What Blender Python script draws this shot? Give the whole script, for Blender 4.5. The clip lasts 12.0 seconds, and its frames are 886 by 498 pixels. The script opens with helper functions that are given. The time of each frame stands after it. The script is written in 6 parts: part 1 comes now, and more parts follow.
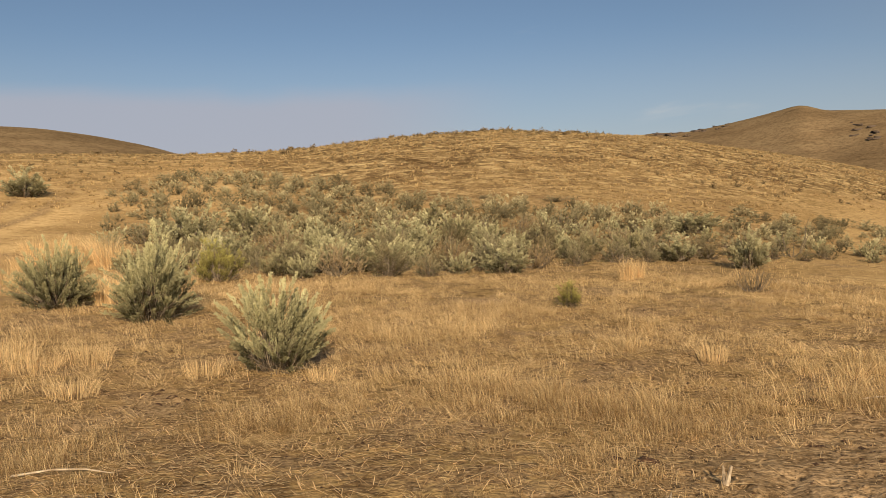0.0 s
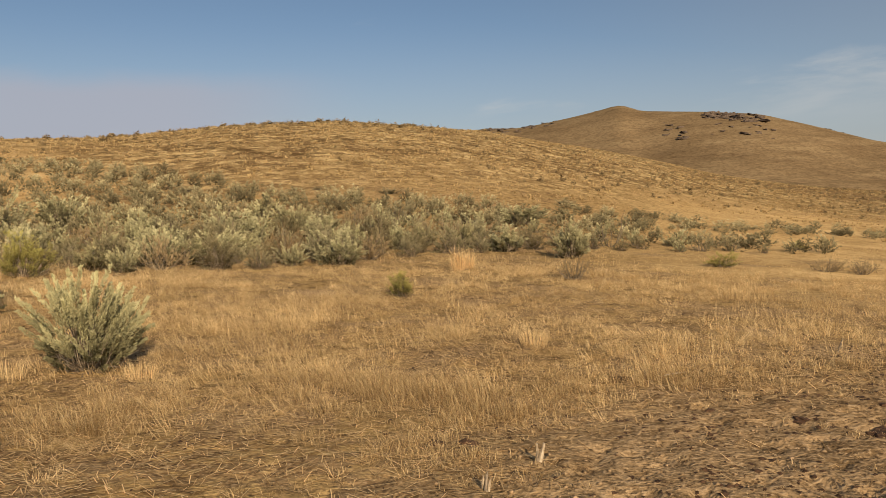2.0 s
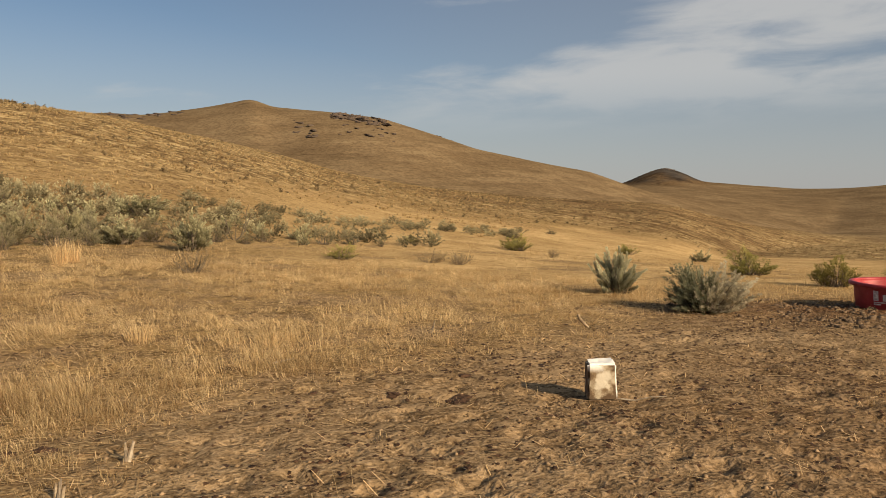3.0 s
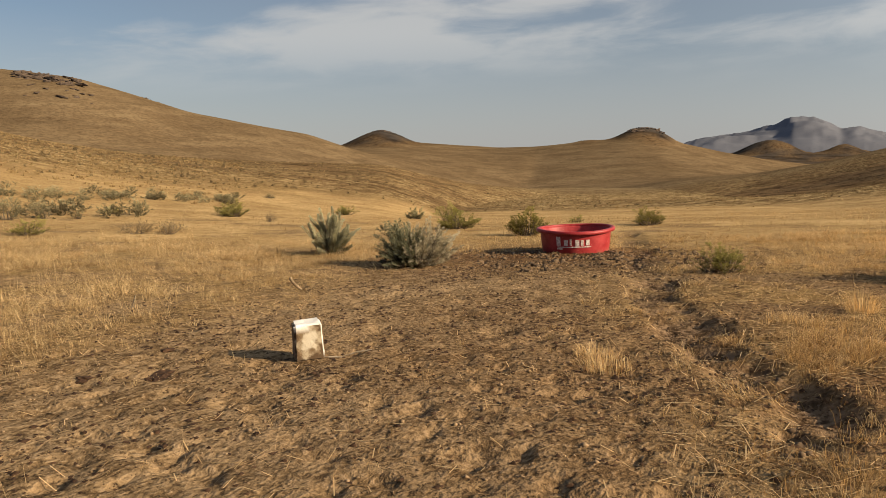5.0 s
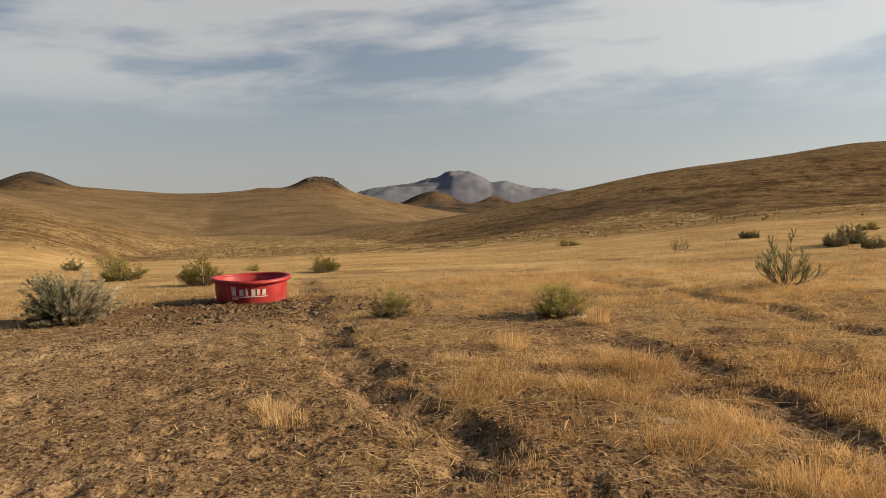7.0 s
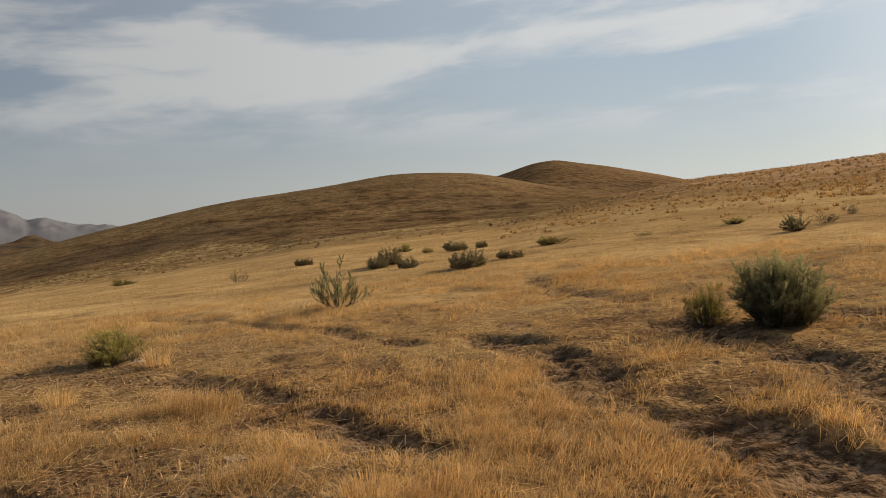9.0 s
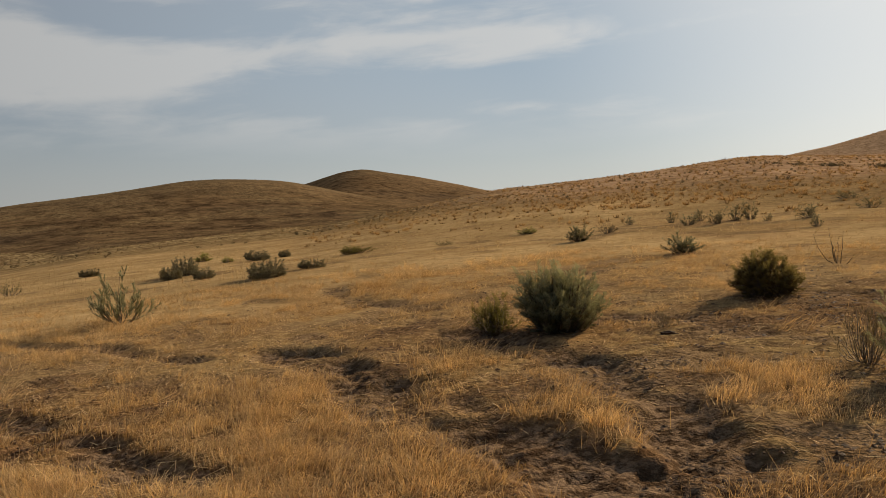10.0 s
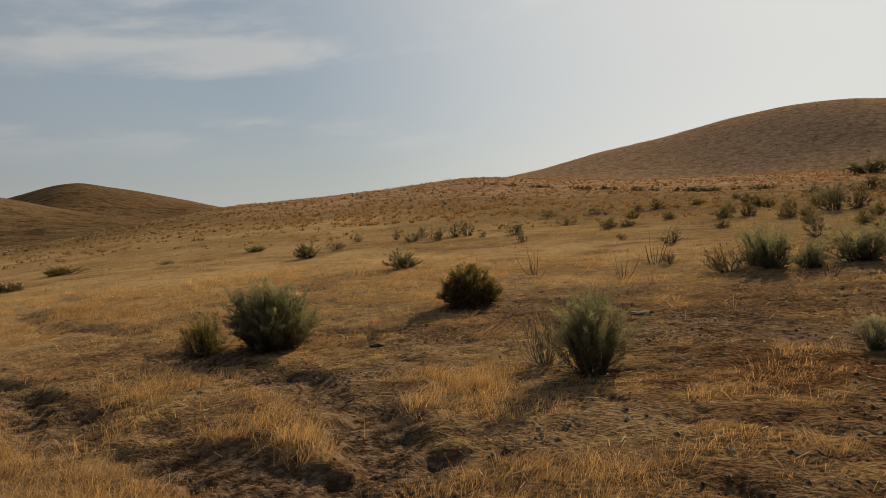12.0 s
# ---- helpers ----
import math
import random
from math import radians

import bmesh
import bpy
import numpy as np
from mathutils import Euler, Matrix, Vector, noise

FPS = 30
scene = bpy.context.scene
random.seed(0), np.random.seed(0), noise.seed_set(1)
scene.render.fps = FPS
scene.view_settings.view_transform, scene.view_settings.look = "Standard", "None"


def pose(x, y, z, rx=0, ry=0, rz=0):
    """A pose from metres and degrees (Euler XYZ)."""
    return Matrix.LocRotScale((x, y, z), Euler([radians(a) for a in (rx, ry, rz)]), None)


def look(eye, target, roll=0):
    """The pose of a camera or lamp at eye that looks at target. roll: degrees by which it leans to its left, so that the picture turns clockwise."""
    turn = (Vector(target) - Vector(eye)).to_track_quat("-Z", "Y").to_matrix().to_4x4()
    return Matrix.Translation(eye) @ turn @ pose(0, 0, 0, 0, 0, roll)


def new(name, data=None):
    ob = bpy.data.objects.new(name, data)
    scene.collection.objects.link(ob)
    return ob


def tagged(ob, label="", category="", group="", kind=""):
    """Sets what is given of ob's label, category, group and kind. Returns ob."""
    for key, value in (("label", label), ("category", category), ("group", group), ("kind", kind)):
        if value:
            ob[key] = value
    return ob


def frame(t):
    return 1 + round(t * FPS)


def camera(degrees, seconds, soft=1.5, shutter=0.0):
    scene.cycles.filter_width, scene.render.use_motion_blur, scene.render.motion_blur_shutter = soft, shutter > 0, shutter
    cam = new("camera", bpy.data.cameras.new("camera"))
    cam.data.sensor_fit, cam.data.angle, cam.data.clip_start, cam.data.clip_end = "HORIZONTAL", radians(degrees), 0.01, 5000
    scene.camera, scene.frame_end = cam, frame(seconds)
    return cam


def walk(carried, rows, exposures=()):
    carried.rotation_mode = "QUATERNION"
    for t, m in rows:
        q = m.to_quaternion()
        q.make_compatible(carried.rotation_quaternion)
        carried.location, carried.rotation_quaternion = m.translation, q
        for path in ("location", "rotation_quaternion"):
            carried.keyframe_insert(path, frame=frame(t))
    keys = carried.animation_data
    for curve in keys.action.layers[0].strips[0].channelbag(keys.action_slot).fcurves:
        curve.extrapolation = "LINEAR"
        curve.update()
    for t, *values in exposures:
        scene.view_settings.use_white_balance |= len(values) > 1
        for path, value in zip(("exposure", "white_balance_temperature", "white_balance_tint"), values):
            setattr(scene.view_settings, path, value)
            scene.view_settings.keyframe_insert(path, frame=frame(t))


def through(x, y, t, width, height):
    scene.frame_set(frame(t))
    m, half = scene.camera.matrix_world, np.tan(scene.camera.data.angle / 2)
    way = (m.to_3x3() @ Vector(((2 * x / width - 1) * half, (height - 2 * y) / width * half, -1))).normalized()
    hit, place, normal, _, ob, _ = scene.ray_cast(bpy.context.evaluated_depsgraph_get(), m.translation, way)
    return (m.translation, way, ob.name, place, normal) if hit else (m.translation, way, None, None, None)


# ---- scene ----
cam = camera(58.59, 12.0, soft=0.65)
ROWS = [  # seconds, eye, turn
    (0.0, 0.000, -0.000, 1.430, 88.00, 2.20, -0.00),
    (0.5, 0.013, 0.011, 1.430, 87.77, 2.34, 0.20),
    (1.0, -0.007, -0.010, 1.431, 87.85, 2.26, 0.92),
    (1.5, 0.031, 0.034, 1.420, 87.73, 2.27, -0.51),
    (2.0, 0.099, -0.003, 1.404, 87.01, 2.03, -11.72),
    (2.5, 0.190, -0.014, 1.373, 86.42, 1.56, -24.62),
    (3.0, 0.303, -0.046, 1.338, 86.08, 0.40, -37.94),
    (3.5, 0.397, -0.070, 1.314, 85.15, 1.30, -47.09),
    (3.7, 0.425, -0.073, 1.309, 83.94, 1.47, -50.08),
    (5.3, 0.456, -0.164, 1.322, 83.83, 1.30, -59.73),
    (5.5, 0.444, -0.172, 1.332, 84.45, 1.00, -61.30),
    (6.0, 0.488, -0.136, 1.320, 85.77, 0.73, -65.12),
    (6.5, 0.498, -0.126, 1.315, 85.80, 0.60, -72.14),
    (6.7, 0.513, -0.138, 1.317, 85.80, 0.51, -76.14),
    (8.3, 0.630, -0.180, 1.375, 86.92, 3.03, -95.31),
    (8.5, 0.643, -0.197, 1.360, 86.76, 3.11, -98.94),
    (9.0, 0.578, -0.194, 1.344, 87.43, 2.59, -112.31),
    (9.5, 0.570, -0.303, 1.352, 87.53, 1.93, -122.75),
    (10.0, 0.562, -0.393, 1.360, 87.49, 2.07, -126.12),
    (10.5, 0.563, -0.431, 1.353, 87.51, 2.69, -127.98),
    (11.0, 0.531, -0.461, 1.352, 87.56, 2.89, -127.95),
    (11.5, 0.495, -0.507, 1.339, 87.44, 2.49, -133.98),
    (12.0, 0.363, -0.566, 1.343, 88.07, 2.05, -145.04),
]
EXPOSURES = [(0.0, 0.98), (3.0, 0.94), (6.5, 0.99), (8.5, 0.84), (9.5, 0.63), (10.5, 0.46), (12.0, 0.28)]
walk(cam, [(t, pose(x, y, z, rx, ry, rz)) for t, x, y, z, rx, ry, rz in ROWS], EXPOSURES)

# ---- world and sun ----------------------------------------------------
SUN_BEARING, SUN_HEIGHT = -173.0, 23.0
world = bpy.data.worlds.new("sky")
scene.world = world
world.use_nodes = True


def node(tree, kind, **values):
    n = tree.nodes.new(kind)
    for key, value in values.items():
        if key.startswith("in_"):
            n.inputs[int(key[3:])].default_value = value
        elif key == "blend":
            n.blend_type = value
        elif key == "op":
            n.operation = value
        elif key == "data":
            n.data_type = value
        elif key == "attr":
            n.attribute_name = value
    return n


def calc(tree, op, a, b=0.0, clamp=False):
    n = node(tree, "ShaderNodeMath", op=op)
    n.use_clamp = clamp
    for i, v in enumerate((a, b)):
        if isinstance(v, (int, float)):
            n.inputs[i].default_value = v
        else:
            tree.links.new(v, n.inputs[i])
    return n.outputs[0]


def blend(tree, fac, a, b, mode="MIX"):
    n = tree.nodes.new("ShaderNodeMix")
    n.data_type, n.blend_type = "RGBA", mode
    for i, v in ((0, fac), (6, a), (7, b)):
        if isinstance(v, (int, float)):
            n.inputs[i].default_value = v
        elif isinstance(v, tuple):
            n.inputs[i].default_value = (*v[:3], 1)
        else:
            tree.links.new(v, n.inputs[i])
    return n.outputs[2]


def fit_range(tree, v, a, b, c=0.0, d=1.0):
    n = tree.nodes.new("ShaderNodeMapRange")
    n.interpolation_type = "SMOOTHSTEP"
    tree.links.new(v, n.inputs[0])
    for i, x in enumerate((a, b, c, d)):
        n.inputs[i + 1].default_value = x
    return n.outputs[0]


def speckle(tree, vec, scale, detail=4.0, rough=0.55):
    n = tree.nodes.new("ShaderNodeTexNoise")
    n.inputs["Scale"].default_value, n.inputs["Detail"].default_value, n.inputs["Roughness"].default_value = scale, detail, rough
    if vec is not None:
        tree.links.new(vec, n.inputs["Vector"])
    return n.outputs["Fac"]


def build_sky():
    t = world.node_tree
    t.nodes.clear()
    sky = t.nodes.new("ShaderNodeTexSky")
    sky.sky_type, sky.sun_disc = "NISHITA", False
    sky.sun_elevation, sky.sun_rotation = radians(SUN_HEIGHT), radians(-SUN_BEARING)
    sky.altitude, sky.air_density, sky.dust_density, sky.ozone_density = 1200, 1.0, 0.7, 1.3
    coord = t.nodes.new("ShaderNodeTexCoord").outputs["Generated"]
    sep = t.nodes.new("ShaderNodeSeparateXYZ")
    t.links.new(coord, sep.inputs[0])
    # a deck of thin high cloud in long level streaks
    wrap = lambda v, k: calc(t, "MULTIPLY", v, k)
    az = wrap(calc(t, "ARCTAN2", wrap(sep.outputs[0], -1.0), sep.outputs[1]), 57.2958)
    el = wrap(calc(t, "ARCSINE", sep.outputs[2]), 57.2958)
    flat = t.nodes.new("ShaderNodeCombineXYZ")
    t.links.new(wrap(az, CLOUD_STRETCH[0]), flat.inputs[0])
    t.links.new(calc(t, "ADD", wrap(el, CLOUD_STRETCH[1]), wrap(az, CLOUD_STRETCH[2])), flat.inputs[1])
    warp = t.nodes.new("ShaderNodeTexNoise")
    warp.inputs["Scale"].default_value, warp.inputs["Detail"].default_value = 0.9, 2.0
    t.links.new(flat.outputs[0], warp.inputs["Vector"])
    moved = t.nodes.new("ShaderNodeMix")
    moved.data_type, moved.blend_type = "RGBA", "ADD"
    moved.inputs[0].default_value = 0.8
    t.links.new(flat.outputs[0], moved.inputs[6])
    t.links.new(warp.outputs["Color"], moved.inputs[7])
    big = speckle(t, moved.outputs[2], 1.0, 7.0, 0.55)
    # banks of cloud (+) and blue gaps (-) in the deck: bearing, height, half widths, weight
    for b0, e0, wide, tall, weight in CLOUD_BANKS:
        far = calc(t, "ADD", calc(t, "POWER", calc(t, "ABSOLUTE", wrap(calc(t, "SUBTRACT", az, b0), 1 / wide)), 2.0), calc(t, "POWER", calc(t, "ABSOLUTE", wrap(calc(t, "SUBTRACT", el, e0), 1 / tall)), 2.0))
        big = calc(t, "ADD", big, wrap(calc(t, "EXPONENT", wrap(far, -1.0)), weight))
    # the deck lies over the valley and the sun; the hill's side of the sky is clear
    side = calc(t, "ADD", calc(t, "MULTIPLY", sep.outputs[0], 0.99), calc(t, "MULTIPLY", sep.outputs[1], 0.05))
    reach = fit_range(t, side, -0.10, 0.9, -0.30, 0.02)
    cover = fit_range(t, calc(t, "ADD", big, reach), 0.42, 0.72)
    thin = fit_range(t, sep.outputs[2], 0.06, 0.15)
    cover = calc(t, "MULTIPLY", calc(t, "MULTIPLY", cover, thin), 0.72)
    # the cloud is brightest towards the sun
    s = Vector((math.sin(radians(-SUN_BEARING)) * math.cos(radians(SUN_HEIGHT)), math.cos(radians(SUN_BEARING)) * math.cos(radians(SUN_HEIGHT)), math.sin(radians(SUN_HEIGHT))))
    dot = t.nodes.new("ShaderNodeVectorMath")
    dot.operation = "DOT_PRODUCT"
    t.links.new(coord, dot.inputs[0])
    dot.inputs[1].default_value = s
    glow = fit_range(t, dot.outputs["Value"], -0.20, 1.1)
    veil = calc(t, "MAXIMUM", calc(t, "MULTIPLY", fit_range(t, sep.outputs[2], 0.24, 0.0), 0.75), calc(t, "ADD", calc(t, "MULTIPLY", glow, 0.44), fit_range(t, side, 0.25, 0.9, 0.0, 0.32)))
    white = blend(t, glow, CLOUD_FAR, CLOUD_SUN)
    haze = blend(t, glow, HAZE_FAR, HAZE_SUN)
    haze = blend(t, calc(t, "MULTIPLY", glow, fit_range(t, sep.outputs[2], 0.05, 0.2)), haze, HAZE_HIGH)
    glare = calc(t, "MULTIPLY", fit_range(t, dot.outputs["Value"], 0.74, 1.04), 0.65)
    base = t.nodes.new("ShaderNodeVectorMath")
    base.operation = "SCALE"
    t.links.new(sky.outputs[0], base.inputs[0])
    base.inputs["Scale"].default_value = SKY_POWER
    colour = blend(t, veil, base.outputs[0], haze)
    # a lavender band of smoke haze low over the hill
    smoke = calc(t, "MULTIPLY", fit_range(t, az, -8.0, 8.0), fit_range(t, calc(t, "ADD", el, wrap(big, 2.0)), 11.2, 9.2, 0.0, 0.85))
    colour = blend(t, smoke, colour, HAZE_SMOKE)
    colour = blend(t, cover, colour, white)
    colour = blend(t, glare, colour, GLARE)
    back = t.nodes.new("ShaderNodeBackground")
    t.links.new(colour, back.inputs[0])
    back.inputs[1].default_value = 0.64
    out = t.nodes.new("ShaderNodeOutputWorld")
    t.links.new(back.outputs[0], out.inputs[0])


SKY_POWER = 0.056
CLOUD_STRETCH = (0.085, 0.36, 0.02)
CLOUD_BANKS = [(-43, 11.2, 10, 1.9, -0.30), (-74, 12.8, 16, 2.2, 0.20), (-57, 7.6, 20, 1.7, 0.20), (-82, 9.2, 7, 0.8, -0.20), (-22, 12, 12, 3.5, -0.2), (-51, 9.3, 8, 1.6, 0.12),
               (-98, 10.5, 9, 4.0, 0.22), (-109, 9.7, 12, 1.8, 0.24), (-105, 13.6, 8, 1.3, -0.30), (-130, 12.3, 14, 1.2, 0.26), (-127, 9.0, 14, 1.4, -0.32), (-148, 10.5, 5, 3.0, -0.22)]
CLOUD_FAR, CLOUD_SUN = (0.47, 0.462, 0.445), (0.735, 0.725, 0.70)
HAZE_SMOKE = (0.325, 0.337, 0.39)
HAZE_HIGH, GLARE = (0.485, 0.572, 0.635), (1.2, 1.15, 1.05)
HAZE_FAR, HAZE_SUN = (0.318, 0.320, 0.332), (0.67, 0.68, 0.67)
build_sky()
sun = new("sun", bpy.data.lights.new("sun", "SUN"))
sun.data.energy, sun.data.angle, sun.data.color = 3.75, radians(0.53), (1.0, 0.80, 0.535)
sun.matrix_world = look((math.sin(radians(-SUN_BEARING)) * 50, math.cos(radians(SUN_BEARING)) * 50, 50 * math.tan(radians(SUN_HEIGHT))), (0, 0, 0))


# ---- materials --------------------------------------------------------
def material(name, rough=0.9, gloss=0.15):
    m = bpy.data.materials.new(name)
    m.use_nodes = True
    b = m.node_tree.nodes["Principled BSDF"]
    b.inputs["Roughness"].default_value = rough
    b.inputs["Specular IOR Level"].default_value = gloss
    return m, m.node_tree, b


def attribute(tree, name):
    n = tree.nodes.new("ShaderNodeAttribute")
    n.attribute_name = name
    return n.outputs["Fac"]


def bump(tree, b, height, strength, distance):
    n = tree.nodes.new("ShaderNodeBump")
    n.inputs["Strength"].default_value, n.inputs["Distance"].default_value = strength, distance
    tree.links.new(height, n.inputs["Height"])
    tree.links.new(n.outputs[0], b.inputs["Normal"])


def leafy(name, dark, light, through=0.2, rough=0.75, glow=(1.0, 1.0, 0.8), vary=0.0):
    """Small leaves and blades: a tint that varies from piece to piece and from plant to plant, some light coming through."""
    m, t, b = material(name, rough, 0.05)
    tint = attribute(t, "tint")
    colour = blend(t, tint, dark, light)
    if vary:
        own = t.nodes.new("ShaderNodeObjectInfo").outputs["Random"]
        colour = blend(t, fit_range(t, own, 0.0, 0.55, vary, 0.0), colour, (0.62, 0.55, 0.47), "MULTIPLY")
        colour = blend(t, fit_range(t, own, 0.7, 1.0, 0.0, vary * 0.5), colour, (1.18, 1.16, 1.12), "MULTIPLY")
    t.links.new(colour, b.inputs["Base Color"])
    trans = t.nodes.new("ShaderNodeBsdfTranslucent")
    t.links.new(blend(t, 1.0, colour, glow, "MULTIPLY"), trans.inputs[0])
    mix = t.nodes.new("ShaderNodeMixShader")
    mix.inputs[0].default_value = through
    t.links.new(b.outputs[0], mix.inputs[1])
    t.links.new(trans.outputs[0], mix.inputs[2])
    t.links.new(mix.outputs[0], t.nodes["Material Output"].inputs[0])
    return m


def ground_material():
    m, t, b = material("dry_ground", 1.0, 0.0)
    co = t.nodes.new("ShaderNodeNewGeometry").outputs["Position"]
    bare, scrub, trail = attribute(t, "bare"), attribute(t, "scrub"), attribute(t, "trail")
    fine = speckle(t, co, 26.0, 3.0, 0.6)
    mid = speckle(t, co, 6.5, 4.0, 0.6)
    wide = speckle(t, co, 0.9, 4.0, 0.55)
    vast = speckle(t, co, 0.06, 5.0, 0.6)
    soil = blend(t, fit_range(t, mid, 0.35, 0.68), SOIL_DARK, SOIL_LIGHT)
    soil = blend(t, fit_range(t, fine, 0.52, 0.70), soil, (0.38, 0.27, 0.16))
    soil = blend(t, fit_range(t, fine, 0.44, 0.32), soil, (0.075, 0.05, 0.03))
    soil = blend(t, fit_range(t, speckle(t, co, 0.55, 5.0, 0.65), 0.44, 0.66, 0.0, 0.5), soil, blend(t, fit_range(t, fine, 0.4, 0.6), (0.28, 0.189, 0.104), (0.45, 0.318, 0.185)))
    straw = blend(t, fit_range(t, fine, 0.3, 0.7), STRAW_DARK, STRAW_LIGHT)
    straw = blend(t, fit_range(t, wide, 0.42, 0.66), straw, (0.27, 0.178, 0.08))
    # straw thatch: short crossed strands
    strands = []
    for turn_by, scale in ((0.5, 9.0), (1.7, 11.0), (2.7, 7.5)):
        mp = t.nodes.new("ShaderNodeMapping")
        mp.inputs["Rotation"].default_value = (0, 0, turn_by)
        mp.inputs["Scale"].default_value = (1.0, 6.0, 1.0)
        t.links.new(co, mp.inputs[0])
        strands.append(speckle(t, mp.outputs[0], scale, 2.0, 0.5))
    strand = calc(t, "MAXIMUM", calc(t, "MAXIMUM", strands[0], strands[1]), strands[2])
    straw = blend(t, fit_range(t, strand, 0.54, 0.80, 0.0, 0.7), straw, (0.54, 0.37, 0.165))
    straw = blend(t, fit_range(t, strand, 0.53, 0.43, 0.0, 0.3), straw, (0.13, 0.08, 0.036))
    # soil showing in the gaps between the tufts, darkened for the shade there
    gaps = speckle(t, co, 3.6, 4.0, 0.65)
    straw = blend(t, fit_range(t, gaps, 0.50, 0.40, 0.0, 0.85), straw, (0.09, 0.053, 0.026))
    grain = speckle(t, co, 11.0, 4.0, 0.65)
    soil = blend(t, fit_range(t, grain, 0.42, 0.34, 0.0, 0.7), soil, (0.068, 0.043, 0.024))
    soil = blend(t, fit_range(t, strand, 0.74, 0.82, 0.0, 0.25), soil, (0.50, 0.36, 0.19))
    thick, shade_churn = attribute(t, "thick"), attribute(t, "shade_churn")
    # straw and soil colour darkened for the backlit side; also churned soil by the tub
    straw = blend(t, fit_range(t, shade_churn, 0.35, 0.95, 0.0, 0.75), straw, blend(t, fit_range(t, grain, 0.40, 0.64), (0.135, 0.068, 0.029), (0.44, 0.245, 0.103)))
    straw = blend(t, fit_range(t, shade_churn, 0.78, 1.0, 0.0, 0.65), straw, blend(t, fit_range(t, grain, 0.42, 0.66), (0.056, 0.027, 0.013), (0.22, 0.110, 0.047)))
    soil = blend(t, shade_churn, soil, blend(t, fit_range(t, fine, 0.4, 0.65), (0.052, 0.025, 0.012), (0.165, 0.080, 0.038)))
    cover = fit_range(t, calc(t, "ADD", calc(t, "MULTIPLY", wide, 0.5), calc(t, "MULTIPLY", mid, 0.5)), 0.42, 0.56)
    cover = calc(t, "MAXIMUM", cover, thick)
    near = blend(t, calc(t, "MULTIPLY", cover, calc(t, "SUBTRACT", 1.0, bare, True)), soil, straw)
    near = blend(t, calc(t, "MULTIPLY", trail, 0.9), near, blend(t, fit_range(t, grain, 0.42, 0.6), (0.062, 0.039, 0.023), (0.255, 0.170, 0.105)))
    # hillsides: bunchgrass, brush and stony soil
    patch = speckle(t, co, 0.35, 5.0, 0.65)
    gold = blend(t, fit_range(t, patch, 0.40, 0.68), HILL_DARK, HILL_LIGHT)
    gold = blend(t, fit_range(t, speckle(t, co, 1.3, 5.0, 0.7), 0.505, 0.575, 0.0, 0.85), gold, HILL_TUFT)
    gold = blend(t, fit_range(t, speckle(t, co, 0.11, 4.0, 0.6), 0.55, 0.66, 0.0, 0.55), gold, (0.12, 0.066, 0.033))
    level = t.nodes.new("ShaderNodeMapping")
    level.inputs["Scale"].default_value = (0.03, 0.03, 0.9)
    t.links.new(co, level.inputs[0])
    contour = speckle(t, level.outputs[0], 1.0, 5.0, 0.65)
    gold = blend(t, fit_range(t, contour, 0.50, 0.62, 0.0, 0.38), gold, (0.17, 0.104, 0.05))
    gold = blend(t, fit_range(t, speckle(t, co, 0.9, 6.0, 0.8), 0.50, 0.45, 0.0, 0.72), gold, (0.12, 0.076, 0.037))
    brush = blend(t, fit_range(t, speckle(t, co, 0.16, 6.0, 0.75), 0.36, 0.62), BRUSH_DARK, BRUSH_LIGHT)
    # further hills: an even nap of cured grass, with darker brush in broad patches
    broad = speckle(t, co, 0.022, 6.0, 0.6)
    even = blend(t, fit_range(t, broad, 0.35, 0.65), FAR_DARK, FAR_LIGHT)
    even = blend(t, fit_range(t, speckle(t, co, 0.09, 6.0, 0.7), 0.54, 0.68, 0.0, 0.35), even, BRUSH_DARK)
    far_level = t.nodes.new("ShaderNodeMapping")
    far_level.inputs["Scale"].default_value = (0.012, 0.012, 0.22)
    t.links.new(co, far_level.inputs[0])
    bands = speckle(t, far_level.outputs[0], 1.0, 6.0, 0.7)
    even = blend(t, fit_range(t, bands, 0.50, 0.64, 0.0, 0.5), even, (0.105, 0.074, 0.042))
    even = blend(t, fit_range(t, bands, 0.46, 0.34, 0.0, 0.4), even, (0.30, 0.225, 0.13))
    gold = blend(t, attribute(t, "remote"), gold, even)
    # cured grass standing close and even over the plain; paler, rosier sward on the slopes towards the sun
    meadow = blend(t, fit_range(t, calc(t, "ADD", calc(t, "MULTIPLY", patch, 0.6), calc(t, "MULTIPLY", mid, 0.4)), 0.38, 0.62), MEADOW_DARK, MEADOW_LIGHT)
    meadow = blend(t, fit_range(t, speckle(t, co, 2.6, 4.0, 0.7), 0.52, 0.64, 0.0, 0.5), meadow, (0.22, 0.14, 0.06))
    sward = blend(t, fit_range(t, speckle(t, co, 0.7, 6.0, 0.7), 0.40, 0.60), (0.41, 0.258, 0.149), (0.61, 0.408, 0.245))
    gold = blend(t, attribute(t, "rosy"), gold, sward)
    gold = blend(t, attribute(t, "meadow"), gold, meadow)
    # sunward meadow darkened in its colour too, as against the light
    meadow = blend(t, fit_range(t, shade_churn, 0.25, 0.6, 0.0, 0.7), meadow, blend(t, fit_range(t, speckle(t, co, 1.1, 5.0, 0.7), 0.38, 0.62), (0.20, 0.104, 0.044), (0.39, 0.220, 0.097)))
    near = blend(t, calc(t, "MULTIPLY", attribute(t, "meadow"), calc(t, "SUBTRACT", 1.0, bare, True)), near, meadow)
